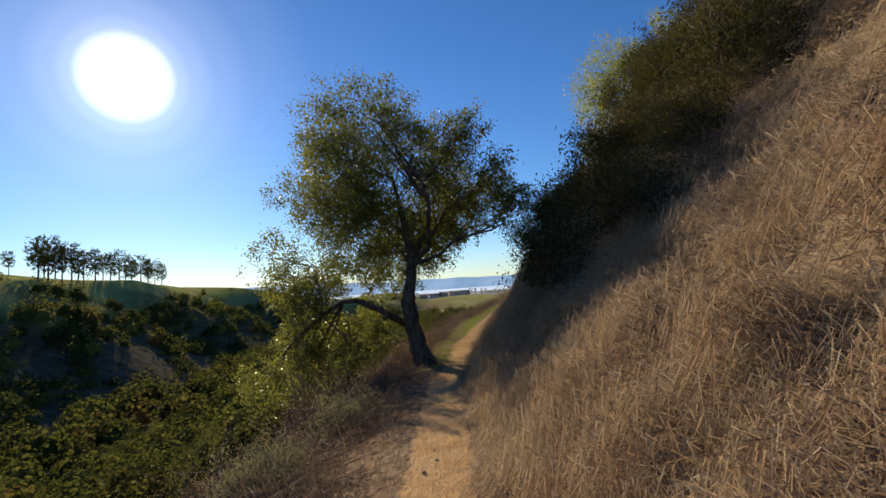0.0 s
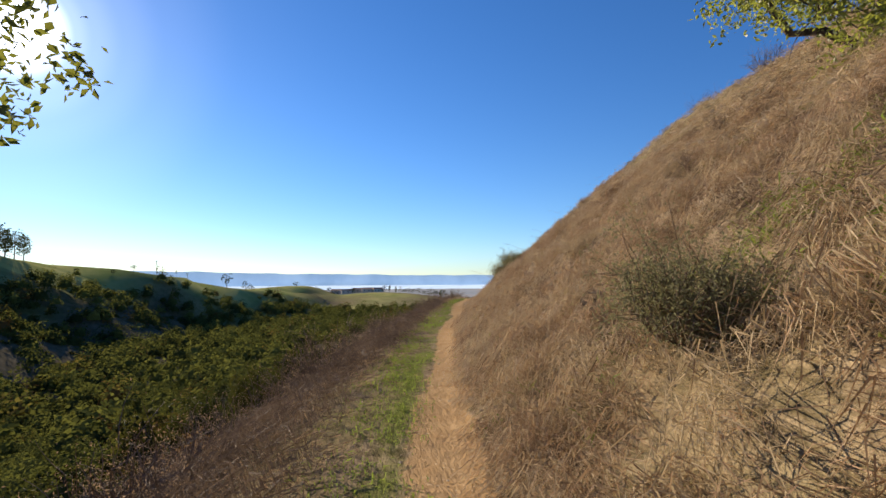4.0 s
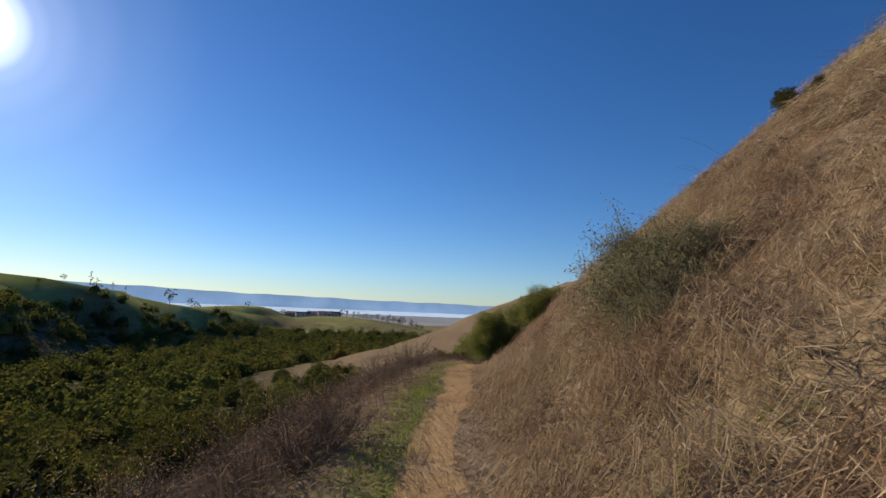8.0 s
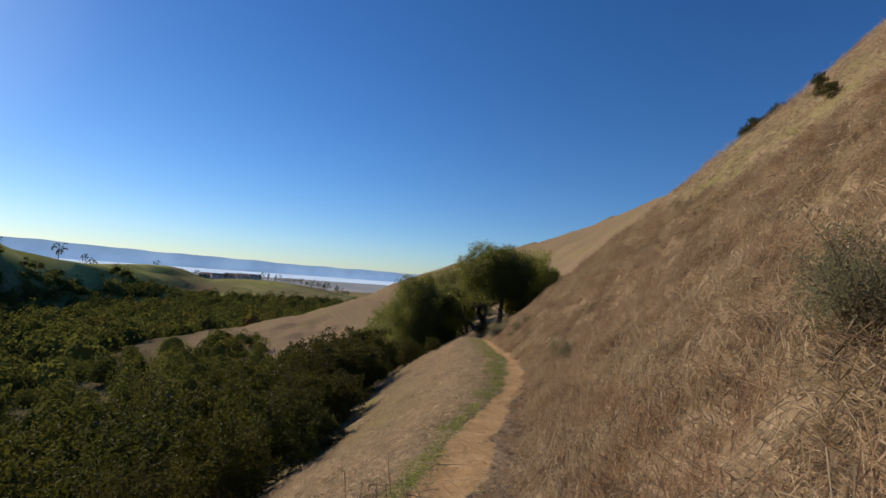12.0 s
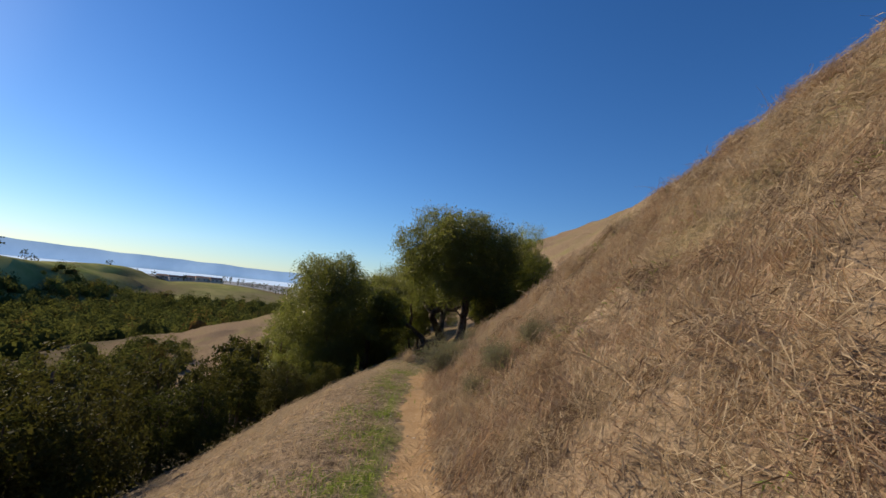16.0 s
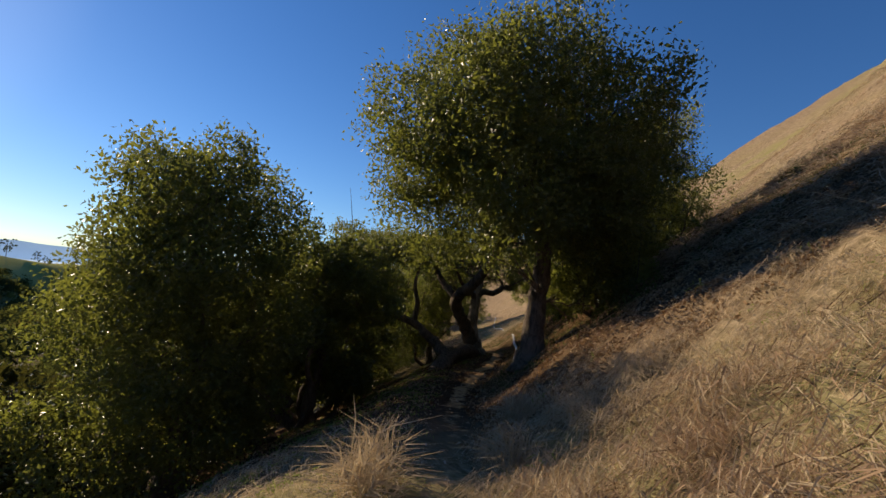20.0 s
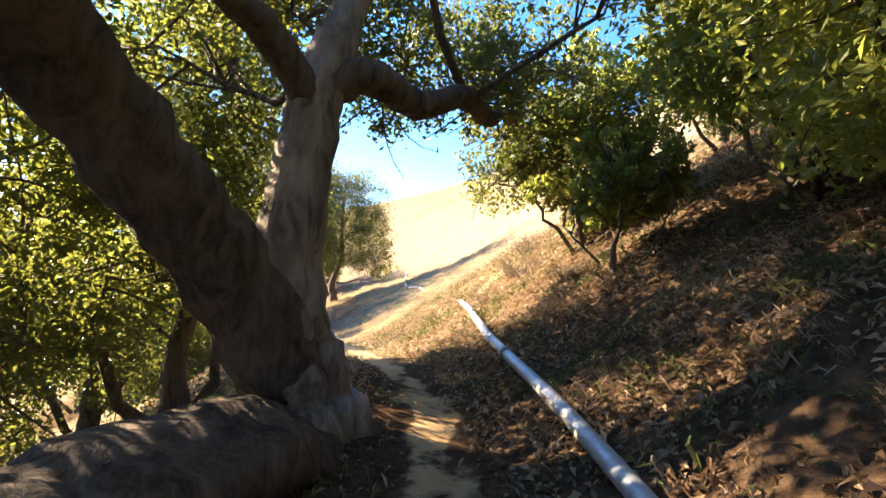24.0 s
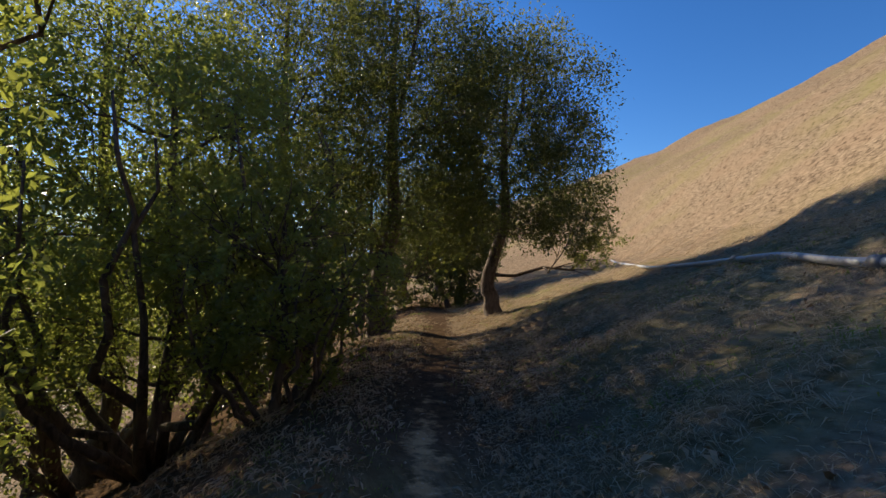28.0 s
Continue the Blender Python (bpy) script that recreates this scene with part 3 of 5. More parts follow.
def trail_middle(s):
    """How far the bare tread lies right of the walker's line."""
    return np.interp(s, [0, 4, 10, 15, 19.5, 23, 25.5, 28, 33, 37, 40, 43, 46, 51, 55.6, 60, 66], [-0.10, -0.09, 0, 0.1, 0.21, 0.1, -0.06, -0.05, -0.28, -0.3, -0.2, 0, 0.11, 0.11, 0.13, 0.05, 0]) - 0.03 * np.sin(s * 1.3)


def make_ground():
    u = steps((-4200, -600, 400), (-600, -120, 30), (-120, -30, 5), (-30, -8, 1.1), (-8, -3, 0.4), (-3, 3, 0.14), (3, 9, 0.4), (9, 34, 1.2), (34, 150, 5), (150, 600, 50), (600, 4300, 400))
    v = steps((-1000, -60, 120), (-60, -6, 4), (-6, 92, 0.3), (92, 150, 1.5), (150, 330, 5), (330, 1000, 20), (1000, 4700, 300))
    mid = np.interp(v, TRAIL[:, 1], TRAIL[:, 0]) if (np.diff(TRAIL[:, 1]) > 0).all() else np.interp(v, TRAIL[:480, 1], TRAIL[:480, 0])
    uu, vv = np.meshgrid(u, v)
    x, y = (uu + mid[:, None]).ravel(), vv.ravel()
    z = land(x, y)
    s, d, _ = along(x, y)
    left = -d
    middle = trail_middle(s)
    trail = 1 - smooth(0.12, 0.25, np.abs(d - middle + 0.04 * wave(x, y, 0.7, 3.0)))
    trail *= np.interp(s, [0, 55, 58.5, 62, 66, 75, 79, 83, 86, 130], [1, 1, 0.5, 0.36, 0.62, 0.66, 0.6, 0.56, 0.3, 0.2])
    strip = smooth(0.2, 0.28, middle - d) * (1 - smooth(0.25, 0.4, middle - d + 0.12 * wave(x, y, 1.6, 2.0))) * smooth(6, 13, s) * (1 - smooth(50, 56, s))
    bank = smooth(0.5, 1.5, d) * (1 - smooth(2.5, 6, d)) * smooth(7, 9, s) * (1 - smooth(11, 13, s)) * 0.8
    lawn = smooth(72, 76, s) * (1 - smooth(92, 98, s)) * (1 - smooth(1.5, 6, np.abs(d))) * (0.2 + 0.25 * wave(x, y, 2.3, 1.1))
    early = smooth(54, 57, s) * (1 - smooth(59, 62, s)) * (1 - smooth(2, 6, np.abs(d))) * 0.35
    green = np.clip(strip + bank + lawn + early, 0, 1)
    litter = smooth(60, 64, s) * (1 - smooth(72.5, 75.5, s)) * (1 - smooth(5, 9, np.abs(d)))
    litter = np.maximum(litter, 0.9 * smooth(81, 84, s) * (1 - smooth(98, 102, s)) * smooth(5.5, 3.5, np.abs(d + 3.2)))
    far = np.hypot(x - 10, y - 30)
    brush = smooth(0, 1, (left - np.interp(s, [30, 38], [0.55, 2.6])) / np.interp(s, [30, 38], [0.9, 3.0])) * (1 - smooth(66, 84, s) * (1 - smooth(24, 60, left))) * (1 - smooth(150, 330, y) * smooth(-60, 40, x))
    crest = np.interp(y, [-400, 0, 250, 340, 400, 480, 700, 1500], [-240, -215, -205, -188, -137, -95, -75, -60])
    wide = np.interp(y, [0, 250, 480, 800], [130, 118, 75, 60])
    meadow = smooth(0.50, 0.30, (x - crest) / wide + 0.13 * wave(x, y, 45, 3.0)) * smooth(70, 110, left)
    meadow = np.maximum(meadow, smooth(330, 420, y) * (0.5 + 0.5 * wave(x, y, 160, 1.2)))
    meadow = np.clip(meadow, 0, 1) * (1 - smooth(900, 1200, y))
    n, m = len(v), len(u)
    i, j = np.meshgrid(np.arange(n - 1), np.arange(m - 1), indexing="ij")
    q = np.stack([i * m + j, i * m + j + 1, (i + 1) * m + j + 1, (i + 1) * m + j], -1).reshape(-1, 4)
    me = mesh_of("ground", np.stack([x, y, z], 1), q, M_GROUND, True, dict(trail=trail, green=green, litter=litter, brush=brush, meadow=meadow))
    tagged(new("ground", me), "dry grassy hillside with a narrow dirt trail", "ground", kind="structure")


make_ground()

# ---- the bay and the hills beyond it ----
def sheet(name, x0, x1, y0, y1, z, mat, label):
    me = mesh_of(name, [(x0, y0, z), (x1, y0, z), (x1, y1, z), (x0, y1, z)], [np.array([[0, 1, 2, 3]])], mat)
    tagged(new(name, me), label, name.replace("_", " "), kind="structure")


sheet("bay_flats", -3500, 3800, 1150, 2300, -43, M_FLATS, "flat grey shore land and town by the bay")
sheet("water", -4200, 4400, 2300, 4300, -42, M_BAY, "pale blue bay water far off, its glint painted as a glow")


def ridge_backdrop(name, dist, base, heights, label):
    a = np.radians(np.linspace(75, -75, 240))
    top = base + np.interp(np.degrees(a), *heights) + 3.5 * np.sin(a * 41) * np.sin(a * 17) + 2.0 * np.sin(a * 97)
    x, y = -dist * np.sin(a), dist * np.cos(a)
    v = np.vstack([np.stack([x, y, 0 * x - 60], 1), np.stack([x, y, top], 1), np.stack([x * 1.03, y * 1.03, 0 * x - 60], 1)])
    k, n = np.arange(239), 240
    q = np.vstack([np.stack([k, k + 1, n + k + 1, n + k], 1), np.stack([n + k, n + k + 1, 2 * n + k + 1, 2 * n + k], 1)])
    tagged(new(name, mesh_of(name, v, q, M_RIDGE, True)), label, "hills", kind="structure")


ridge_backdrop("backdrop", 4350, 8, ([-75, -20, -6, 2, 12, 22, 32, 45, 75], [30, 30, 38, 46, 58, 74, 84, 80, 60]), "hills across the bay with blue haze painted in as a glow")

# ---- trees near the trail ----
def round_oak(label, x, y, height, wide, seed, mat, count, low=0.3, size=0.085, extra=(), thick=0.04, shift=(0.0, 0.0), bark=None, group="", lobes=18, stems=1):
    rng = np.random.default_rng(seed)
    half = 0.5 * height * (1 - low)
    parts = crown_lobes((shift[0], shift[1], height * low + half), (wide, wide * 0.95, half), lobes, rng, 0.33) + list(extra)
    r = thick * height
    line = [(0, 0, 0, 1.25 * r), (0.04 * height * rng.normal(), 0.02 * height, 0.12 * height, 0.85 * r), (0.03 * height, 0, 0.3 * height, 0.7 * r),
            (shift[0] * 0.4, shift[1] * 0.4, 0.55 * height, 0.45 * r), (shift[0] * 0.7, shift[1] * 0.7, 0.85 * height, 0.15 * r)]
    made = tree("oak_tree", label, "tree", on(x, y), line, parts, count, size, mat, bark or M_BARK, seed, group, twigs=8)
    for k in range(stems - 1):
        a = 2.2 * k + rng.random()
        tip = np.array((math.cos(a) * wide * 0.7, math.sin(a) * wide * 0.7, height * (0.5 + 0.2 * rng.random())))
        pts = curve(np.array((math.cos(a) * r, math.sin(a) * r, -0.1)), tip, np.array((math.cos(a), math.sin(a), -0.3)) * 0.10 * height, 9)
        pts[1:-1] += rng.normal(size=(7, 3)) * 0.022 * height
        if clear(pts, made.matrix_world, 0.4).all():
            part("stem", tubes([tube(pts, np.linspace(0.6 * r, 0.1 * r, 9), 7, seed + k, 0.2)], bark or M_BARK, "stem"), made)
    return made


# the oak beside the trail at the start
rng = np.random.default_rng(11)
lobes = crown_lobes((-0.55, 1.7, 3.6), (2.35, 2.3, 2.1), 26, rng, 0.31)
foot = np.array(on(-0.3, 7.5))
lobes += [(x - foot[0], y - foot[1], z - foot[2], r) for x, y, z, r in (
    (-1.25, 10.25, 1.0, 0.5), (-0.85, 10.25, 1.0, 0.5), (-0.43, 10.35, 1.1, 0.5), (0.1, 10.4, 1.25, 0.45), (0.6, 10.35, 1.4, 0.4), (0.9, 10.3, 1.35, 0.3), (-0.65, 10.45, 0.6, 0.42), (-0.25, 10.5, 0.75, 0.4),
    (-0.5, 10.55, 0.35, 0.35), (-0.75, 10.5, 0.2, 0.32), (-1.2, 10.45, 0.5, 0.45), (-1.25, 10.25, 0.1, 0.4), (-1.3, 10.25, -0.35, 0.45), (-1.5, 10.4, -0.6, 0.5), (-1.2, 10.0, -0.85, 0.4), (0.4, 10.45, 1.7, 0.5), (1.2, 10.2, 1.9, 0.45),
    (0.7, 10.8, 1.8, 0.5), (1.0, 11.2, 2.4, 0.5), (0.3, 11.2, 1.7, 0.5), (1.5, 10.6, 2.5, 0.5), (1.5, 9.4, 2.1, 0.5), (0.8, 9.9, 2.2, 0.55), (1.75, 8.3, 1.85, 0.4), (1.3, 8.6, 2.4, 0.5), (-2.3, 9.6, 0.4, 0.55), (-2.6, 9.0, -0.3, 0.5), (-2.4, 8.2, -0.6, 0.5), (-2.9, 10.2, -0.6, 0.55), (-2.0, 8.6, 0.6, 0.5), (-2.2, 7.6, 0.2, 0.45))]
lobes += [(1.6, 0.5, 3.5, 0.5), (1.85, 0.2, 2.9, 0.45), (1.75, -0.1, 2.5, 0.38), (1.2, 0.6, 4.3, 0.5), (-2.5, 0.9, 2.1, 0.6), (-2.6, 1.6, 1.5, 0.6), (-1.9, 0.6, 1.3, 0.55), (-0.9, 2.6, 1.9, 0.6), (-1.8, 2.6, 1.9, 0.6),
          (-1.5, 1.2, 0.5, 0.55), (-2.1, 1.0, 0.1, 0.55), (-1.3, 1.9, 0.7, 0.5), (-2.0, 2.2, 0.4, 0.6), (-1.2, 0.5, 0.25, 0.4), (-2.6, 0.2, 0.0, 0.5), (-2.9, 1.6, -0.4, 0.6), (-1.7, 3.0, 0.2, 0.5)]
ahead = [(x - foot[0], y - foot[1], z - foot[2], r) for x, y, z, r in (
    (0.1, 11.4, 0.95, 0.42), (-0.45, 12.3, 1.35, 0.5), (-1.1, 13.0, 1.8, 0.55), (0.3, 10.9, 1.5, 0.45), (-0.3, 11.9, 1.9, 0.55), (-0.9, 12.5, 2.4, 0.55), (-0.9, 12.8, 0.75, 0.5), (-1.5, 13.4, 1.3, 0.5))]
tree("oak_tree", "live oak with a dark leaning trunk growing beside the trail", "tree", on(-0.3, 7.5),
     [(0.2, 0.22, 0, 0.21), (0.06, 0.28, 0.38, 0.15), (0.0, 0.3, 0.75, 0.135), (-0.08, 0.32, 1.1, 0.13), (-0.02, 0.4, 1.45, 0.10), (0.03, 0.55, 1.9, 0.085), (-0.12, 0.9, 2.7, 0.06), (-0.3, 1.4, 3.6, 0.03)],
     lobes, 135000, 0.054, M_OAK, M_BARK, 11, twigs=12, outer=ahead)

# big bushy oaks on the bank above
round_oak("bushy oak with yellowing leaves high on the dry bank", 6.9, 15.2, 5.8, 1.9, 12, M_OAK_BRIGHT, 60000, -0.12, 0.06, [(-1.4, -0.9, -0.3, 0.7), (-0.6, -1.3, -0.3, 0.7), (-1.7, -0.2, 0.5, 0.7), (0.4, -1.5, 0.2, 0.7)], stems=4, thick=0.018)
round_oak("bushy oak with yellowing leaves high on the dry bank", 9.8, 16.8, 5.8, 2.3, 13, M_OAK_BRIGHT, 36000, -0.1, 0.07, stems=3, thick=0.018)
round_oak("bushy oak with yellowing leaves high on the dry bank", 10.9, 12.6, 3.4, 1.7, 14, M_OAK_BRIGHT, 32000, -0.12, 0.06, stems=3, thick=0.018)

# the gate of oaks where the trail enters the shade
round_oak("round dense live oak on the upper side of the trail", 22.7, 58.9, 5.2, 2.75, 21, M_OAK, 130000, 0.26, 0.066,
          [(1.9, 1.0, 2.3, 0.6), (2.2, 1.2, 1.7, 0.5), (2.0, 1.4, 1.0, 0.5), (1.4, -1.0, 1.0, 0.6), (1.2, -0.2, 1.3, 0.6), (-1.2, -1.0, 1.7, 0.5)], 0.035, (-0.25, 0.1), lobes=24)
round_oak("tall dense live oak on the lower side of the trail", 17.95, 60.6, 5.7, 1.75, 31, M_OAK, 90000, -0.05, 0.066,
          [(-0.9, -1.1, 0.7, 0.7), (-1.5, -0.6, 1.2, 0.6)], 0.04, lobes=24)
round_oak("smaller live oak with many bent stems in the shade", 20.2, 62.4, 4.3, 1.6, 33, M_OAK, 40000, 0.02, stems=6, thick=0.03)
round_oak("smaller live oak with many bent stems in the shade", 18.6, 64.6, 4.8, 1.9, 34, M_OAK, 20000, 0.0, stems=6, thick=0.03)
round_oak("smaller live oak with many bent stems in the shade", 20.9, 66.2, 5.2, 1.8, 35, M_OAK, 22000, 0.0, stems=4, thick=0.03)
round_oak("smaller live oak with many bent stems in the shade", 18.2, 66.4, 5.0, 2.0, 47, M_OAK, 28000, 0.0, stems=5, thick=0.025)
round_oak("leafy young oak on the bank above the pipe", 26.3, 61.5, 3.5, 1.75, 36, M_OAK_BRIGHT, 46000, -0.1, 0.065, stems=5, thick=0.02)
round_oak("leafy young oak on the bank above the pipe", 27.5, 63.4, 2.7, 1.3, 39, M_OAK_BRIGHT, 26000, 0.02, 0.065, stems=5, thick=0.018)
round_oak("leafy young oak on the bank above the pipe", 28.3, 62.2, 2.6, 1.4, 41, M_OAK_BRIGHT, 20000, 0.0, 0.075, stems=4, thick=0.018)
# Scrub whose sunlit look comes from its lightened leaf colour.
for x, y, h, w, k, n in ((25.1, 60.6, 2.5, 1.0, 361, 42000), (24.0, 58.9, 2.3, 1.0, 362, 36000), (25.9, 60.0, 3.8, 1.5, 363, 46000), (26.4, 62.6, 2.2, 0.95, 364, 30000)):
    round_oak("yellow-green leafy oak scrub on the bank above the pipe, sunlight put into the leaf colour", x, y, h, w, k, M_OAK_SUN_TINT, n, -0.12, 0.048, stems=6, thick=0.014, lobes=16)
round_oak("sparse young oak on the leaf-strewn bank above the pipe", 27.15, 64.55, 1.2, 0.5, 37, M_OAK_BRIGHT, 4200, 0.15, 0.06, stems=4, thick=0.018, lobes=12)
round_oak("dark young oak on the leaf-strewn bank above the pipe", 28.2, 65.7, 2.3, 0.95, 38, M_OAK_BRIGHT, 17000, 0.0, 0.065, stems=5, thick=0.018)
round_oak("dark young oak on the leaf-strewn bank above the pipe", 29.6, 65.0, 2.4, 1.1, 45, M_OAK, 12000, 0.0, 0.07, stems=4, thick=0.018)
round_oak("tall slender oak with a bent trunk close below the trail", 24.75, 67.1, 4.5, 1.1, 44, M_OAK_BRIGHT, 34000, 0.05, 0.05, [(0.5, 1.2, 3.0, 0.4), (0.7, 1.5, 3.3, 0.35), (-0.3, 0.9, 0.7, 0.4), (0.1, 0.5, 1.1, 0.4)], stems=3, thick=0.022, shift=(-0.1, 0.25))
round_oak("low dense bush close below the trail", 24.2, 69.0, 4.0, 1.1, 46, M_OAK, 30000, -0.1, 0.05, stems=3, thick=0.02)
round_oak("dense live oak just below the trail", 22.6, 67.7, 3.6, 1.5, 40, M_OAK, 32000, -0.05, 0.06, stems=3, thick=0.03)

# the old leaning oak
def old_oak():
    root = tagged(new("oak_tree"), "old live oak with a thick sprawling trunk and pale upright fork", "tree")
    x0, y0, z0 = on(24.85, 64.55)
    g = np.array((x0, y0, z0))
    rng = np.random.default_rng(43)
    have = []

    def limb(name, pts, mat, sides=10, label=""):
        pts = np.asarray(pts, float)
        t = np.linspace(0, len(pts) - 1, 5 * len(pts))
        q = np.stack([np.interp(t, np.arange(len(pts)), pts[:, n]) for n in range(4)], 1)
        for _ in range(3):
            q[1:-1] = (q[:-2] + 2 * q[1:-1] + q[2:]) / 4
        q[1:-1, :3] += rng.normal(size=(len(q) - 2, 3)) * q[1:-1, 3:] * 0.06
        have.extend(q - (*g, 0))
        part(name, tubes([tube(q[:, :3] - g, q[:, 3], sides, int(pts[0, 0] * 10), 0.2)], mat, name), root, label)

    limb("log", [(22.95, 62.75, z0 - 0.25, 0.23), (23.4, 63.2, z0 + 0.08, 0.2), (24.0, 63.7, z0 + 0.2, 0.21), (24.55, 64.15, z0 + 0.14, 0.22), (24.85, 64.45, z0 - 0.1, 0.24)], M_BARK, 12, "dark sprawling lower trunk")
    limb("trunk", [(24.95, 64.6, z0 - 0.15, 0.34), (24.86, 64.57, z0 + 0.25, 0.24), (24.76, 64.55, z0 + 0.6, 0.17), (24.78, 64.57, z0 + 1.1, 0.135), (24.84, 64.6, z0 + 1.6, 0.12), (25.0, 64.7, z0 + 2.1, 0.085), (25.3, 64.8, z0 + 2.8, 0.05), (25.6, 64.9, z0 + 3.5, 0.025)], M_BARK_PALE, 14, "pale cracked upright trunk")
    limb("limb", [(24.8, 64.55, z0 + 0.3, 0.21), (24.52, 64.42, z0 + 0.72, 0.175), (24.18, 64.2, z0 + 1.08, 0.155), (23.86, 63.9, z0 + 1.4, 0.145), (23.74, 63.5, z0 + 1.62, 0.14), (23.84, 63.0, z0 + 1.86, 0.13), (24.0, 62.5, z0 + 2.4, 0.09), (24.1, 62.1, z0 + 3.1, 0.05)], M_BARK)
    limb("limb", [(24.82, 64.6, z0 + 1.6, 0.1), (25.1, 64.6, z0 + 1.78, 0.09), (25.5, 64.75, z0 + 1.72, 0.085), (25.9, 64.85, z0 + 1.95, 0.07), (26.3, 65.1, z0 + 1.9, 0.06), (26.8, 65.5, z0 + 2.2, 0.045), (27.4, 66.0, z0 + 2.3, 0.03)], M_BARK)
    limb("limb", [(24.84, 64.6, z0 + 1.5, 0.08), (24.6, 64.5, z0 + 1.75, 0.075), (24.3, 64.3, z0 + 1.8, 0.05), (23.9, 64.0, z0 + 2.2, 0.03)], M_BARK)
    limb("limb", [(23.45, 63.25, z0 + 0.1, 0.17), (23.15, 63.6, z0 + 0.5, 0.11), (22.8, 63.95, z0 + 0.85, 0.095), (22.2, 64.3, z0 + 1.0, 0.08), (21.4, 64.6, z0 + 1.15, 0.06), (20.6, 64.6, z0 + 1.5, 0.03)], M_BARK)
    limb("limb", [(22.8, 63.95, z0 + 0.85, 0.07), (22.85, 63.9, z0 + 1.3, 0.06), (22.7, 63.9, z0 + 1.8, 0.045), (22.9, 64.0, z0 + 2.4, 0.025)], M_BARK)
    limb("limb", [(22.2, 64.3, z0 + 1.0, 0.06), (22.0, 64.2, z0 + 1.5, 0.05), (21.7, 64.2, z0 + 2.1, 0.035), (21.6, 64.4, z0 + 2.8, 0.02)], M_BARK)
    limb("limb", [(23.74, 63.6, z0 + 1.5, 0.1), (23.5, 64.2, z0 + 2.0, 0.08), (23.4, 64.7, z0 + 2.7, 0.05), (23.3, 64.9, z0 + 3.3, 0.025)], M_BARK)
    tips = np.array([(25.6, 64.9, 3.4), (25.1, 64.2, 3.1), (23.5, 64.8, 3.2), (26.2, 65.0, 2.1), (26.6, 65.1, 2.5), (23.9, 64.0, 2.6), (24.4, 65.4, 2.9), (22.9, 64.0, 2.5), (21.6, 64.4, 2.6), (20.6, 64.6, 1.8),
                     (22.2, 65.0, 2.2), (25.2, 65.9, 3.0), (23.2, 65.6, 2.0), (24.2, 63.4, 3.3), (25.9, 66.0, 2.7), (22.6, 63.2, 3.0), (21.4, 63.4, 2.4), (26.8, 66.0, 2.9), (23.0, 65.6, 0.9), (24.0, 66.0, 1.3), (23.3, 63.2, 3.6),
                     (20.8, 63.4, 3.1), (22.0, 65.4, 3.1), (23.4, 66.4, 3.0), (21.0, 65.4, 2.2), (24.9, 66.6, 3.4), (22.6, 65.0, 1.5), (21.6, 64.0, 1.7),
                     (27.6, 66.4, 2.2), (28.1, 66.0, 1.95), (27.7, 66.5, 1.7), (28.0, 65.6, 2.4), (27.3, 66.0, 2.4), (28.3, 66.5, 2.3), (21.9, 64.2, 3.4), (22.5, 64.6, 3.7), (23.2, 64.6, 3.5), (23.0, 63.8, 3.8), (22.2, 63.6, 3.5), (21.3, 64.6, 3.2), (22.1, 65.4, 3.6), (26.4, 66.0, 2.5), (26.0, 66.2, 2.2), (24.8, 66.4, 2.0), (24.5, 66.8, 1.7), (24.0, 66.0, 2.0), (24.9, 66.8, 1.4), (23.8, 66.0, 1.0), (23.8, 66.0, 0.5), (23.7, 65.7, 1.2),
                     (24.2, 66.2, 0.3), (23.6, 65.5, 0.3), (24.7, 66.6, 0.7), (25.4, 65.8, 2.7), (24.7, 65.6, 2.4), (22.3, 65.1, 1.8), (22.0, 65.2, 0.9), (26.5, 64.2, 3.0), (22.8, 64.8, 2.9), (23.4, 64.4, 2.6)])
    tips[:, 2] = np.where((tips[:, 0] < 24.6) & (tips[:, 1] > 62.8), np.minimum(tips[:, 2], 2.7), tips[:, 2]) + z0
    some = []
    old = np.array(have)
    old = old[old[:, 2] > 0.5]
    lobes = [(*(e - g), 0.5) for e in tips]
    for n, e, pts, rad, r in branches(old[np.argsort(old[:, 2])], lobes, rng, 0):
        if clear(pts + g, Matrix(), 0.4).all():
            some.append(tube(pts, rad, 6))
        for k in range(9):
            line = curve(pts[3 + k % 5], e + rng.normal(size=3) * 0.35, rng.normal(size=3) * 0.08, 5)
            if clear(line + g, Matrix(), 0.45).all():
                some.append(tube(line, np.linspace(0.011, 0.003, 5), 4))
    part("branchwork", tubes(some, M_BARK, "branchwork"), root)
    lobes = [(*(e - g), 0.4 + 0.22 * rng.random()) for e in tips]
    c, p = in_lobes(lobes, 105000, rng)
    root.matrix_world = Matrix.Translation(g)
    p = p[clear(p, root.matrix_world, 0.55)]
    v, f = leaves(p, 0.054, rng)
    part("crown", mesh_of("crown", v, f, M_OAK), root)


old_oak()

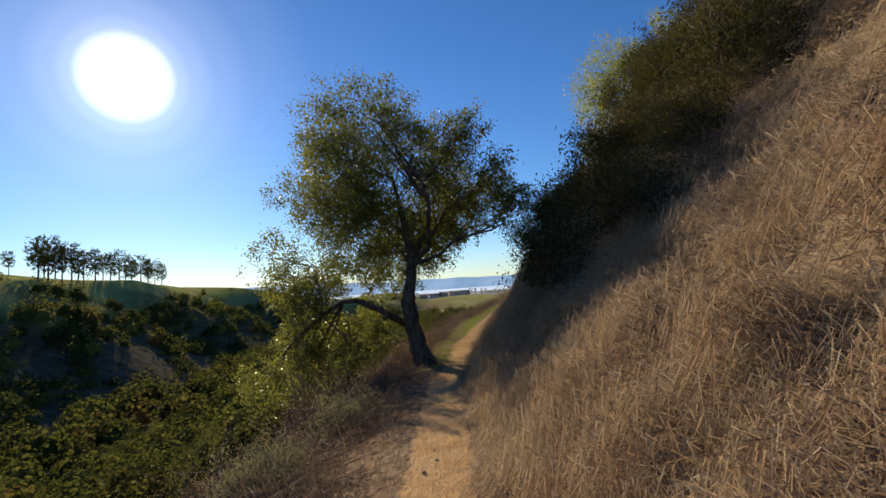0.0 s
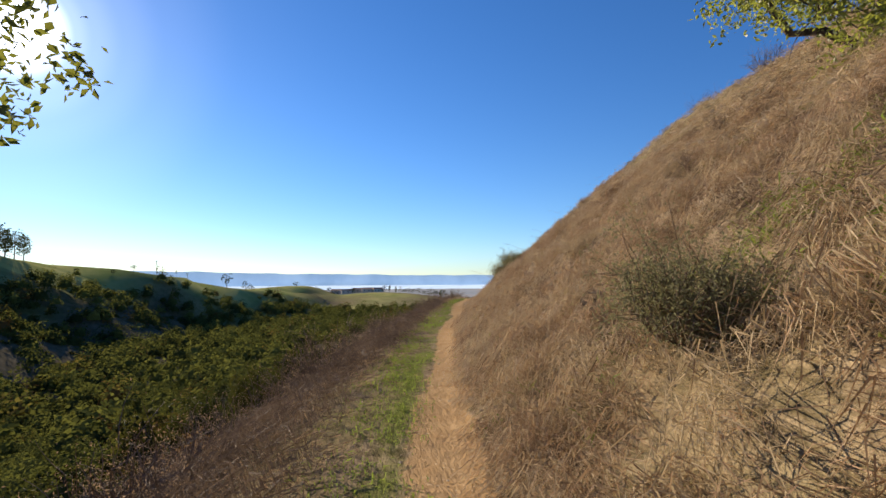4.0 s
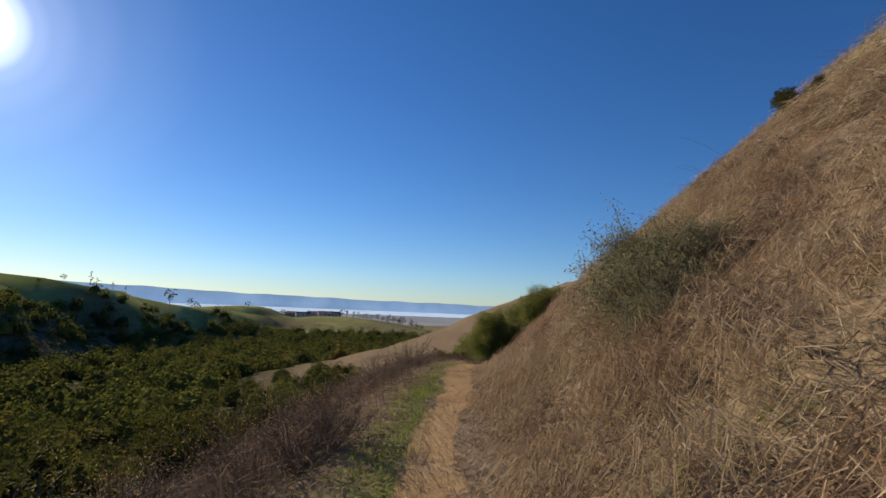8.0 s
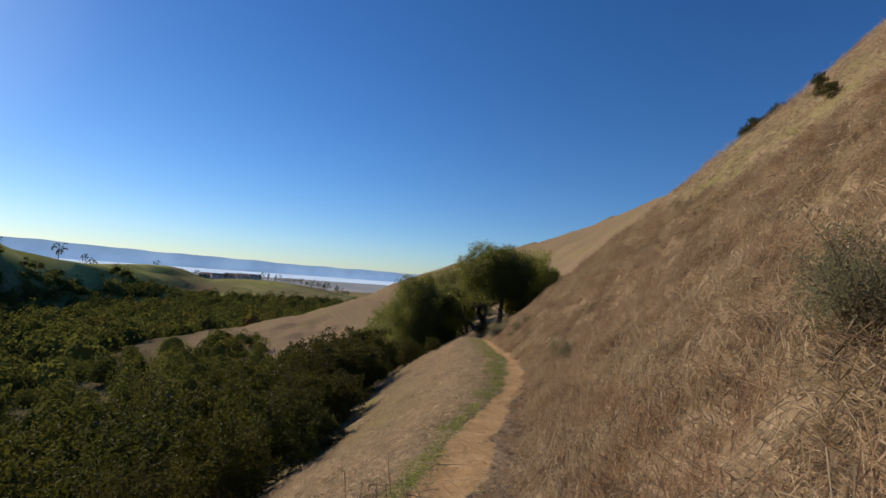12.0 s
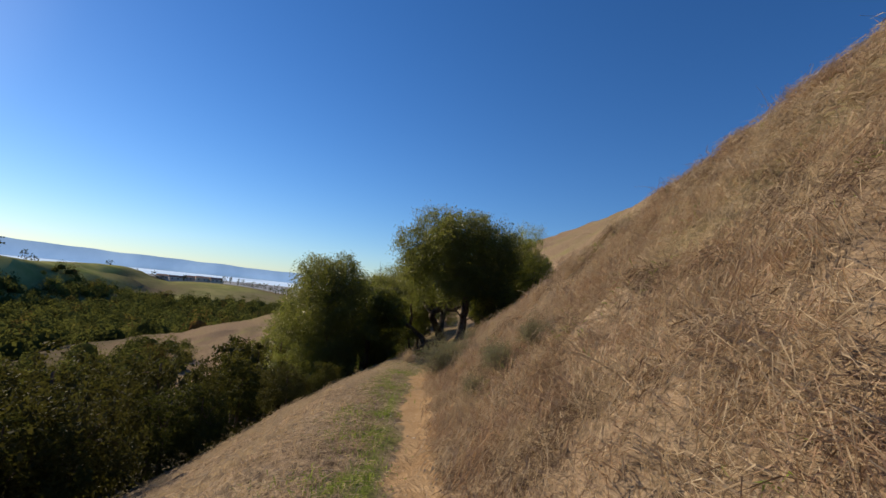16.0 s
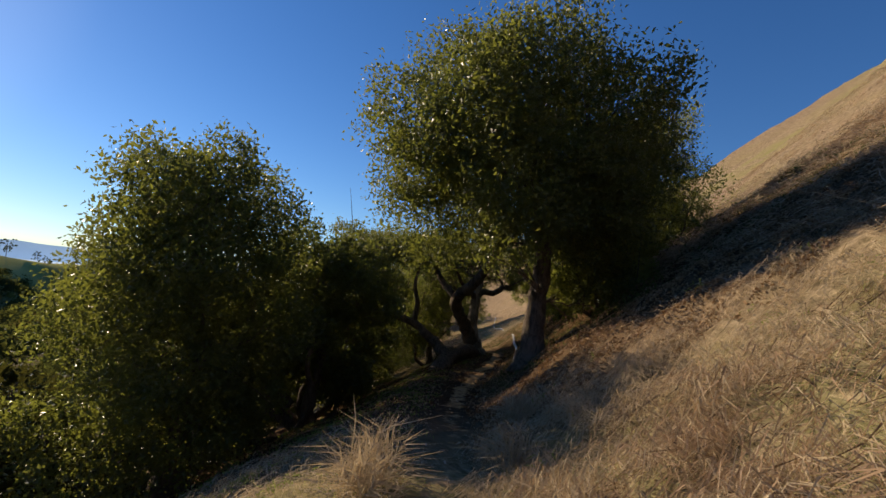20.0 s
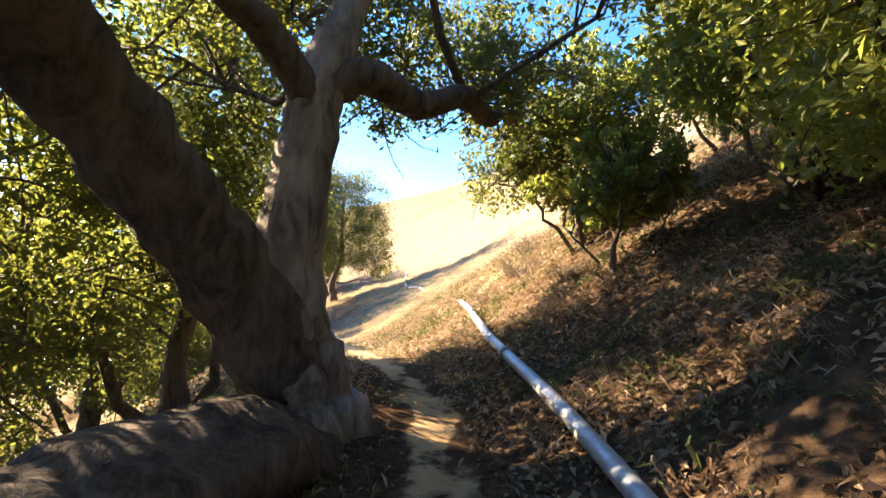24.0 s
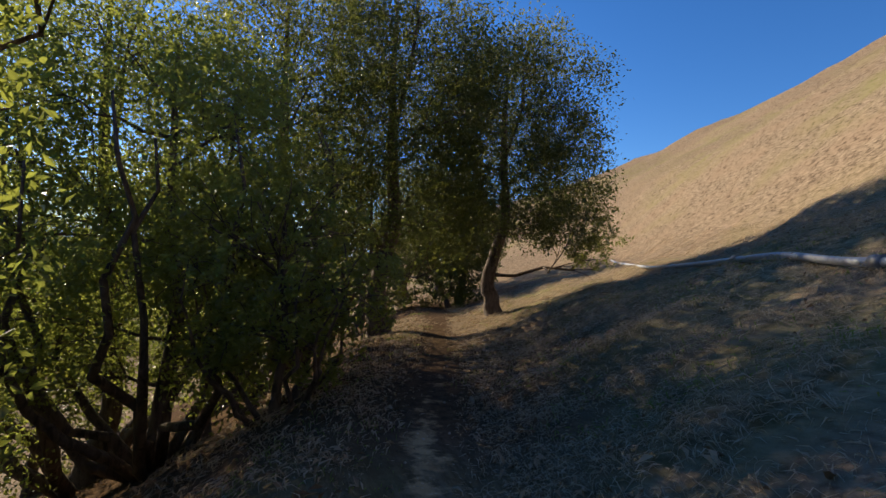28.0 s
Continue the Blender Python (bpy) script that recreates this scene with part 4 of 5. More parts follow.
# the grove at the end
GROVE = "grove oaks"
round_oak("small bright-leaved oak at the edge of the grove", 26.6, 74.5, 2.9, 1.25, 51, M_OAK_BRIGHT, 52000, -0.04, 0.045, [(0.9, 0.2, 2.6, 0.35), (1.1, 0.3, 3.0, 0.22), (-0.9, 0.3, 1.2, 0.5), (0.6, -0.7, 0.8, 0.5), (-0.6, -0.6, 0.7, 0.5)], group=GROVE, stems=4, thick=0.02)
for x, y, h, w, k, m, n, low, st in ((25.2, 76.4, 3.7, 1.5, 55, M_OAK_BRIGHT, 34000, -0.04, 6), (27.4, 78.4, 5.0, 1.8, 60, M_OAK_BRIGHT, 40000, 0.0, 12), (28.4, 81.4, 7.7, 2.3, 52, M_OAK, 54000, 0.0, 8), (26.2, 80.4, 7.7, 2.2, 67, M_OAK_BRIGHT, 46000, 0.0, 6),
                                  (24.2, 79.0, 5.2, 2.0, 58, M_OAK_BRIGHT, 32000, -0.06, 4), (28.5, 77.2, 2.2, 1.0, 69, M_OAK_BRIGHT, 10000, 0.05, 10)):
    round_oak("many-stemmed live oak in a dense grove", x, y, h, w, k, m, n, low, 0.055, group=GROVE, stems=st, thick=0.02, lobes=22)
round_oak("live oak with a dark trunk in a dense grove", 30.3, 81.8, 7.3, 2.4, 53, M_OAK, 66000, 0.1, 0.06, [(-1.0, -1.0, 1.7, 0.6), (0.8, -1.2, 1.7, 0.6), (0.0, -1.4, 2.2, 0.7)], group=GROVE, thick=0.024, lobes=24)
round_oak("live oak with a dark trunk in a dense grove", 32.6, 81.8, 6.0, 2.25, 54, M_OAK, 70000, 0.14, 0.06, [(2.0, -0.4, 1.25, 0.5), (2.4, -0.2, 1.8, 0.5), (1.5, -0.6, 1.5, 0.45), (1.7, -0.5, 1.9, 0.5), (1.9, -0.3, 2.4, 0.5), (1.0, -1.0, 1.8, 0.6), (0.2, -1.3, 1.8, 0.6), (-0.9, -1.2, 1.8, 0.6)], group=GROVE, thick=0.024, lobes=24)
# The next two oaks are added out of sight to shade the grove's ground.
round_oak("live oak with a dark trunk in a dense grove", 33.6, 92.6, 6.2, 2.4, 71, M_OAK, 26000, 0.05, group=GROVE)
round_oak("live oak with a dark trunk in a dense grove", 35.9, 95.2, 5.6, 2.4, 72, M_OAK, 24000, 0.05, group=GROVE)
round_oak("live oak with a dark trunk in a dense grove", 34.6, 89.0, 4.2, 1.9, 57, M_OAK, 18000, 0.1, group=GROVE)
round_oak("live oak with a dark trunk in a dense grove", 31.2, 90.0, 4.4, 2.2, 61, M_OAK, 18000, 0.0, group=GROVE)
round_oak("dark bushy oak on the slope below the trail", 25.2, 71.5, 3.0, 1.15, 56, M_OAK, 46000, -0.1, 0.05, [(-0.3, 0.4, 2.7, 0.25), (-0.4, 0.2, 3.1, 0.2), (-0.35, 0.3, 3.4, 0.15)], thick=0.02, stems=3)
round_oak("dark bushy oak on the slope below the trail", 22.8, 71.0, 3.0, 1.5, 59, M_OAK, 24000, -0.1, 0.06, thick=0.02, stems=3)
# Bushes added behind the trunks, standing in for the grove's deep shade.
round_oak("low dark filler bush under the grove", 33.8, 88.0, 2.2, 1.5, 68, M_OAK, 9000, -0.1, group=GROVE)
round_oak("low dark filler bush under the grove", 27.2, 84.2, 2.6, 1.5, 62, M_OAK, 9000, -0.1, group=GROVE)
round_oak("low dark filler bush under the grove", 29.2, 86.8, 2.6, 1.5, 63, M_OAK, 9000, -0.1, group=GROVE)
round_oak("low dark filler bush under the grove", 24.8, 82.8, 3.4, 1.7, 64, M_OAK, 9000, -0.1, group=GROVE)
round_oak("low dark filler bush under the grove", 25.4, 73.4, 1.9, 0.9, 66, M_OAK, 16000, -0.1, 0.05, group=GROVE, stems=6, thick=0.02)

# ---- the pipe ----
def make_pipe():
    pts = [(23.3, 60.3, -0.08), (24.1, 61.4, 0.04), (24.95, 62.6, 0.06), (25.42, 63.24, 0.06), (26.06, 64.2, 0.06), (26.72, 65.36, 0.06), (27.15, 66.0, 0.05), (27.75, 66.95, 0.04), (28.1, 67.6, -0.05),
           (28.9, 69.0, -0.14), (29.9, 70.6, -0.12), (30.75, 72.1, -0.09), (31.0, 72.7, -0.03), (31.2, 73.15, 0.03), (31.45, 73.7, 0.05), (31.85, 75.0, 0.05), (32.4, 76.0, 0.05), (33.5, 77.8, 0.05), (36.0, 81.8, 0.05), (38.6, 86.0, 0.04), (39.6, 87.8, -0.1)]
    root = tagged(new("water_pipe"), "grey metal water pipe lying on the slope beside the trail", "pipe")
    k = np.linspace(0, len(pts) - 1, 8 * len(pts))
    x, y, dz = (np.interp(k, np.arange(len(pts)), [p[n] for p in pts]) for n in range(3))
    p = np.stack([x, y, land(x, y) + dz], 1)
    for _ in range(12):
        p[1:-1] = (p[:-2] + 2 * p[1:-1] + p[2:]) / 4
    part("pipe", tubes([tube(p, np.interp(np.arange(len(p)) / len(p), [0, 0.4, 0.5, 1], [0.036, 0.036, 0.029, 0.029]), 12)], M_PIPE, "pipe"), root)
    for k in (18, 38, 54, 108, 124, 136):
        q = np.array([p[k] * 0.75 + p[k - 1] * 0.25, p[k] * 0.75 + p[k + 1] * 0.25])
        part("coupling", tubes([tube(q, [0.046, 0.046], 12)], M_COUPLING, "coupling"), root)


make_pipe()

# ---- bushes ----
def place(proto, x, y, scale, turn):
    return copy_thing(proto, pose(*on(x, y), 0, 0, turn) @ Matrix.Scale(scale, 4))


def scaled(proto, x, y, scale, turn):
    ob = place(proto, x, y, scale, turn)
    ob.scale = (scale,) * 3
    return ob


rng = np.random.default_rng(71)
DRY = [shrub("dry_shrub", "grey-brown leafless dry shrub on the slope", "shrub", 80 + k, 0.75, 0.55, 34, M_TWIG, M_STRAW_RED, 900, 0.02, "dry shrubs") for k in range(5)]
SAGES = [shrub("sage_bush", "grey-green sage bush beside the trail", "shrub", 90 + k, 0.7, 0.5, 70, M_TWIG, M_SAGE, 9000, 0.032, "sage bushes") for k in range(2)]
used = set()


def set_down(protos, n, x, y, scale, turn):
    """The first of a kind is moved there, the others are copies."""
    ob = protos[n % len(protos)]
    if ob.name in used:
        return scaled(ob, x, y, scale, turn)
    used.add(ob.name)
    ob.matrix_world = pose(*on(x, y), 0, 0, turn) @ Matrix.Scale(scale, 4)
    return ob


def beside(s, d):
    n = int(np.clip(np.searchsorted(TRAIL[:, 3], s), 0, len(TRAIL) - 1))
    return TRAIL[n, 0] + d * TANGENT[n, 1], TRAIL[n, 1] - d * TANGENT[n, 0]


for n in range(175):
    s, d = rng.uniform(-1, 36), -(0.75 + 6.0 * rng.random() ** 1.1)
    if 6.5 < s < 10.5 and d > -1.6:
        continue
    set_down(DRY, n, *beside(s, d), (0.6 + 0.5 * rng.random()) * (0.6 if d > -1.3 else 1.0), rng.uniform(0, 360))
for n in range(30):
    s = rng.uniform(4.5, 10)
    set_down(DRY, n, *beside(s, rng.uniform(2.4, 9)), 0.3 + 0.3 * rng.random(), rng.uniform(0, 360))
for n in range(22):
    set_down(DRY, n, *beside(rng.uniform(2.5, 7.5), 0.9 + 3.5 * rng.random() ** 1.2), 0.25 + 0.25 * rng.random(), rng.uniform(0, 360))
SCRUB = [shrub("scrub_bush", "dense dull green and brown scrub on the steep bank", "shrub", 180 + k, 0.7, 0.5, 46, M_TWIG, M_SHRUB, 5200, 0.036, "bank scrub") for k in range(3)]
for n in range(46):
    s, d = rng.uniform(4.0, 9.5), 1.4 + 5.0 * rng.random()
    set_down(SCRUB, n, *beside(s, d), 0.55 + 0.6 * rng.random(), rng.uniform(0, 360))
for n in range(18):
    set_down(DRY, n, *beside(rng.uniform(7, 13), 1.3 + 3.5 * rng.random()), 0.22 + 0.2 * rng.random(), rng.uniform(0, 360))
for n, (x, y, k) in enumerate([(27.95, 66.25, 0.48), (28.2, 66.7, 0.42), (27.7, 66.6, 0.36), (28.6, 66.9, 0.4), (27.4, 65.2, 0.3)]):
    set_down(DRY, n, x, y, k, rng.uniform(0, 360))
for n in range(26):
    s = rng.uniform(14, 60)
    set_down(DRY, n, *beside(s, rng.uniform(1.2, 7)), 0.25 + 0.2 * rng.random(), rng.uniform(0, 360))
for n in range(12):
    set_down(DRY, n, *beside(rng.uniform(22, 40), rng.uniform(9, 16)), 1.0 + 0.6 * rng.random(), rng.uniform(0, 360))
for n, (x, y, k) in enumerate([(5.25, 24.55, 0.75), (5.6, 25.1, 0.65), (4.95, 24.1, 0.42), (5.7, 24.6, 0.5), (17.0, 49.1, 0.7), (17.45, 49.7, 0.65), (15.95, 46.0, 0.34), (16.2, 46.45, 0.34), (16.0, 45.6, 0.3), (15.75, 46.1, 0.25), (-0.8, 4.1, 0.6), (-1.1, 2.6, 0.55),
                               (2.0, 12.3, 0.5), (9.3, 33.4, 0.45), (13.2, 40.2, 0.45), (18.6, 51.0, 0.4), (12.4, 38.9, 0.4)]):
    set_down(SAGES, n, x, y, k, rng.uniform(0, 360))

# leafy bushes and trees down the slope and on the valley floor
def leafy(k, mat, label, wide=1.1, height=2.4, count=3200, size=0.14):
    rng = np.random.default_rng(100 + k)
    lobes = crown_lobes((0, 0, 0.42 * height), (wide, wide, 0.56 * height), 12, rng, 0.38)
    return tree("bush_tree", label, "tree", (0, 0, 0), [(0, 0, -0.1, 0.07), (0.05, 0, 0.5, 0.05), (0, 0, 0.45 * height, 0.035), (0, 0, 0.8 * height, 0.015)], lobes, count, size, mat, M_BARK, 100 + k, "valley trees", twigs=2, joined=True)


VALLEY = [leafy(0, M_VALLEY, "round dark green oak on the wooded valley slope"), leafy(1, M_VALLEY_PALE, "yellow-green bushy tree on the wooded valley slope"), leafy(2, M_SHRUB, "olive-green bushy tree on the wooded valley slope"),
          leafy(3, M_VALLEY, "round dark green oak on the wooded valley slope", 1.3, 2.2), leafy(4, M_VALLEY_PALE, "yellow-green bushy tree on the wooded valley slope", 0.95, 2.5), leafy(5, M_RUST, "bush with rust-brown autumn leaves", 0.9, 1.5, 2400)]
NEARBY = [leafy(10 + k, m, t, 1.15, 2.6, 12000, 0.075) for k, (m, t) in enumerate([(M_SHRUB, "dense olive-green bush below the trail"), (M_VALLEY_PALE, "dense yellow-green bush below the trail"), (M_VALLEY, "dense dark green bush below the trail")])]
for n, (x, y, k) in enumerate([(6.6, 39.0, 0.55), (7.4, 40.6, 0.72), (8.2, 42.4, 0.75), (9.0, 44.6, 0.8), (10.0, 46.9, 0.75), (11.6, 49.6, 0.8), (5.6, 37.6, 0.55), (4.4, 36.4, 0.7), (13.9, 55.0, 0.7), (10.6, 49.8, 1.25), (8.4, 46.6, 1.2), (6.2, 43.8, 1.2), (11.4, 52.8, 1.35), (8.0, 50.4, 1.5), (13.2, 53.8, 0.8), (12.9, 56.2, 1.3), (4.2, 41.0, 1.2), (5.4, 46.4, 1.4),
                               (15.8, 55.3, 0.55), (15.0, 57.8, 1.0), (10.8, 57.0, 1.5), (2.2, 38.4, 1.2), (2.8, 43.2, 1.4), (9.2, 43.6, 0.55), (10.6, 46.3, 0.6), (16.6, 54.6, 0.36), (17.2, 62.2, 1.0), (15.4, 63.2, 1.4), (18.4, 67.8, 1.2), (20.2, 71.0, 1.3),
                               (7.4, 41.4, 0.6), (0.4, 35.6, 1.2), (-0.6, 39.6, 1.4), (12.2, 50.2, 0.75), (5.6, 40.0, 0.6), (9.6, 53.6, 1.5), (6.0, 49.0, 1.6), (3.2, 47.4, 1.7), (16.2, 66.6, 1.6), (18.2, 72.4, 1.6), (21.0, 75.6, 1.6), (-1.6, 31.4, 0.9), (-3.0, 33.6, 1.1), (-2.2, 27.6, 0.8), (-4.2, 29.4, 1.0)]):
    set_down(NEARBY, n, x, y, k, rng.uniform(0, 360))
for n, (x, y, k) in enumerate([(23.6, 44.1, 0.34), (24.4, 44.3, 0.4), (25.2, 44.7, 0.44), (28.2, 46.2, 0.55), (29.4, 46.6, 0.6), (30.4, 47.4, 0.5), (20.6, 40.0, 0.28), (20.0, 39.6, 0.24), (19.4, 39.1, 0.25), (18.2, 38.4, 0.26), (10.9, 27.6, 0.16), (11.4, 28.1, 0.18), (11.9, 28.9, 0.32), (12.6, 29.6, 0.4), (13.4, 30.3, 0.36)]):
    set_down(NEARBY, 3 * n, x, y, 0.62 * k, rng.uniform(0, 360))
for n in range(130):
    s = rng.uniform(-12, 100)
    near = 6.5 if s < 34 else 9 if s < 62 else 5
    d = -(near + (24 - near) * rng.random())
    if s > 80 and d > -22:
        continue
    k = n if rng.random() < 0.93 else 5
    set_down(VALLEY[:5] if k != 5 else VALLEY[5:], k, *beside(s, d), (0.75 + 0.5 * rng.random()) * (1 + 0.014 * -d), rng.uniform(0, 360))


def woods_material(name):
    n = Nodes(name)
    tone, r = n.attr("tone"), n.island()
    c = n.mix(n.span(tone, 0.0, 0.55), (0.030, 0.040, 0.016), (0.080, 0.092, 0.026))
    c = n.mix(n.span(tone, 0.55, 0.9), c, (0.17, 0.17, 0.045))
    c = n.mix(n.span(tone, 0.93, 0.97), c, (0.16, 0.085, 0.03))
    c = n.mix(n.span(r, 0.0, 1.0, 0.0, 0.3), c, (0.05, 0.055, 0.022))
    return n.done(n.leafy(c, n.mix(0.5, c, (0.24, 0.25, 0.05)), 0.3, 0.9, 0.0))


M_CROWNS = woods_material("woodland_crowns")


def spread(p, r, gap):
    """Which of the crowns to keep so that none stands too deep in another."""
    keep = []
    for k in range(len(p)):
        if not keep or (((p[keep] - p[k]) ** 2).sum(1) > (gap * (r[keep] + r[k])) ** 2).all():
            keep.append(k)
    return np.array(keep)


def woods(name, label, pts, sizes, n, leaf, seed):
    """Many lumpy round crowns of loose leaves in one sheet of woods."""
    rng = np.random.default_rng(seed)
    p, r = np.array(pts), np.array(sizes)
    z = land(p[:, 0], p[:, 1])
    way = rng.normal(size=(len(p), n, 3))
    way /= np.linalg.norm(way, axis=2)[..., None]
    way[..., 2] = np.abs(way[..., 2]) * 1.3 - 0.3
    turn = rng.random((len(p), 1)) * 6.283
    lump = 0.8 + 0.22 * np.sin(way[..., 0] * 5 + turn) * np.sin(way[..., 1] * 5 + 2 * turn) + 0.12 * np.sin(way[..., 2] * 7 + 3 * turn) + 0.14 * rng.random(way.shape[:2])
    tall = 1.0 + 0.6 * rng.random((len(p), 1, 1))
    c = np.stack([p[:, 0], p[:, 1], z + 0.35 * r], 1)[:, None] + way * (r[:, None] * lump)[..., None] * np.concatenate([np.ones_like(tall), np.ones_like(tall), tall], 2)
    c, out = c.reshape(-1, 3), way.reshape(-1, 3) + 0.3 * rng.normal(size=(len(p) * n, 3))
    a = np.cross(out, rng.normal(size=out.shape))
    a /= np.linalg.norm(a, axis=1)[:, None] + 1e-9
    b = np.cross(out, a)
    b /= np.linalg.norm(b, axis=1)[:, None] + 1e-9
    size = leaf * (0.6 + 0.8 * rng.random((len(c), 1)))
    v = np.stack([c - a * size * 0.5, c + b * size * 0.38, c + a * size * 0.5, c - b * size * 0.38], 1).reshape(-1, 3)
    k = np.arange(len(c))[:, None] * 4
    f = np.vstack([k + (0, 2, 1), k + (0, 3, 2)])
    tone = rng.random(len(p))
    tones = np.repeat(np.repeat(tone, n), 4)
    # Hidden solid core added in each crown to block light and keep gaps dark.
    a = np.arange(7) * 6.283 / 7
    shell = np.vstack([np.stack([np.cos(a), np.sin(a), 0 * a - 0.25], 1) * 0.62, np.stack([np.cos(a + 0.4) * 0.8, np.sin(a + 0.4) * 0.8, 0 * a + 0.75], 1) * 0.55, [(0, 0, 0.62)]])
    k = np.arange(7)
    j = (k + 1) % 7
    tri = np.vstack([np.stack([k, j, 7 + k], 1), np.stack([j, 7 + j, 7 + k], 1), np.stack([7 + k, 7 + j, 0 * k + 14], 1)])
    core = (np.stack([p[:, 0], p[:, 1], z + 0.35 * r], 1)[:, None] + shell * r[:, None, None]).reshape(-1, 3)
    f = np.vstack([f, (np.arange(len(p))[:, None, None] * 15 + tri).reshape(-1, 3) + len(v)])
    tagged(new(name, mesh_of(name, np.vstack([v, core]), f, M_CROWNS, False, {"tone": np.r_[tones, np.repeat(tone, 15)]})), label, "woods", kind="stuff")


for seed, many, near, far, leaf, n, small, more, gap in ((5, 230, 9, 34, 0.13, 1000, 0.8, 1.3, 0.78), (15, 420, 30, 105, 0.25, 900, 1.6, 2.6, 0.78)):
    rng = np.random.default_rng(seed)
    spots = np.stack([rng.uniform(-110, 30, 14000), rng.uniform(-20, 150, 14000)], 1)
    d = along(spots[:, 0], spots[:, 1])[1]
    ahead = (spots[:, 1] - 80) + (spots[:, 0] - 20) * -0.4
    spots = spots[(d < -near) & (d > -far) & ~((ahead > -6) & (d > -26))][:9000]
    sizes = small + more * rng.random(len(spots)) ** 1.4
    keep = spread(spots, sizes, gap)[:many]
    woods("valley_woods", "round green oaks crowded on the valley slope", spots[keep], sizes[keep], n, leaf, seed)

# far woods on the valley floor and the opposite slope
def far_woods():
    rng = np.random.default_rng(7)
    pts, sizes = [], []
    while len(pts) < 3000:
        x, y = rng.uniform(-230, 130), rng.uniform(-60, 520)
        s, d, _ = along([x], [y])
        if d[0] > -58:
            continue
        crest = np.interp(y, [-400, 0, 250, 340, 400, 480, 700], [-240, -215, -205, -188, -137, -95, -75])
        wide = np.interp(y, [0, 250, 480, 800], [130, 118, 75, 60])
        k = (x - crest) / wide
        if k < 0.32 + 0.12 * float(wave(x, y, 45, 3.0)) or rng.random() > (0.25 + 0.75 * smooth(0.35, 0.75, k)):
            continue
        pts.append((x, y)), sizes.append(2.0 + 3.2 * rng.random() ** 1.5)
    woods("far_woods", "dark green woods filling the valley", pts, sizes, 130, 0.95, 8)


far_woods()

# tall trees on the ridge across the valley, and lone trees further off
def ridge_tree(kind, label, x, y, height, wide, low, seed, mat=None, count=900, group=""):
    rng = np.random.default_rng(seed)
    lobes = crown_lobes((0, 0, height * (0.5 + low / 2)), (wide, wide, height * (1 - low) * 0.56), 22, rng, 0.27)
    tree(kind, label, "tree", on(x, y), [(0, 0, -3.0, 0.02 * height), (0.02 * height, 0, 0.3 * height, 0.016 * height), (0, 0, 0.6 * height, 0.011 * height), (0, 0, 0.9 * height, 0.004 * height)],
         lobes, count, (0.045 if count > 2000 else 0.11) * height ** 0.75, mat or M_WOODS, M_BARK, seed, group, twigs=3, hollow=0.3)


for n, (a, r, h) in enumerate([(40.6, 318, 12), (38.6, 322, 22), (37.9, 330, 23), (36.9, 326, 20), (36.2, 338, 21), (35.3, 334, 17), (34.4, 344, 19), (33.2, 350, 16), (32.5, 352, 19), (31.5, 364, 15), (30.7, 360, 18), (29.5, 372, 17), (28.9, 378, 15), (38.2, 340, 19), (37.4, 344, 20), (35.7, 348, 18), (33.8, 356, 17), (32.0, 366, 16), (30.1, 370, 17)]):
    ridge_tree("eucalyptus_tree", "tall dark eucalyptus on the grassy ridge", -r * math.sin(radians(a)), r * math.cos(radians(a)), h, (0.27 + 0.07 * (n % 3)) * h, 0.0 if n % 2 else 0.12, 200 + n, None, 6000, "ridge eucalyptus")
for n, (a, r, h, w) in enumerate([(10.8, 470, 8, 7), (10.2, 480, 6, 6), (5.7, 700, 10, 8), (-9.6, 640, 11, 8), (-10.6, 640, 13, 9), (-11.6, 650, 10, 8), (-8.4, 690, 8, 6), (-4.5, 720, 12, 3), (-5.2, 725, 11, 3), (-3.4, 715, 8, 6), (0.8, 720, 9, 7), (-1.6, 730, 8, 7),
                                  (-7.2, 700, 8, 7), (2.2, 710, 7, 6), (-6.3, 690, 7, 8), (20.8, 396, 4, 3.2), (22.4, 390, 3.5, 3), (-12.6, 620, 7, 8), (-13.6, 560, 7, 7), (-2.6, 690, 5, 5), (12.6, 455, 12, 9), (3.6, 705, 8, 9), (-0.4, 700, 9, 8), (-3.9, 690, 10, 9), (-5.8, 680, 9, 10), (-7.8, 660, 10, 9), (-9.0, 630, 12, 11), (-10.1, 625, 11, 10), (-12.0, 615, 9, 10), (-14.4, 540, 8, 9), (1.5, 690, 7, 8), (-6.8, 670, 8, 9)]):
    ridge_tree("far_tree", "dark round tree on a far green hill", -r * math.sin(radians(a)), r * math.cos(radians(a)), h, w * 0.6, 0.05, 230 + n, None, 900, "far trees")
for n, (a, r, h) in enumerate([(18.9, 408, 9), (17.2, 414, 5), (16.2, 420, 4)]):
    ridge_tree("poplar_tree", "thin upright tree on the grassy ridge", -r * math.sin(radians(a)), r * math.cos(radians(a)), h, 0.9, 0.1, 260 + n, None, 260, "ridge poplars")


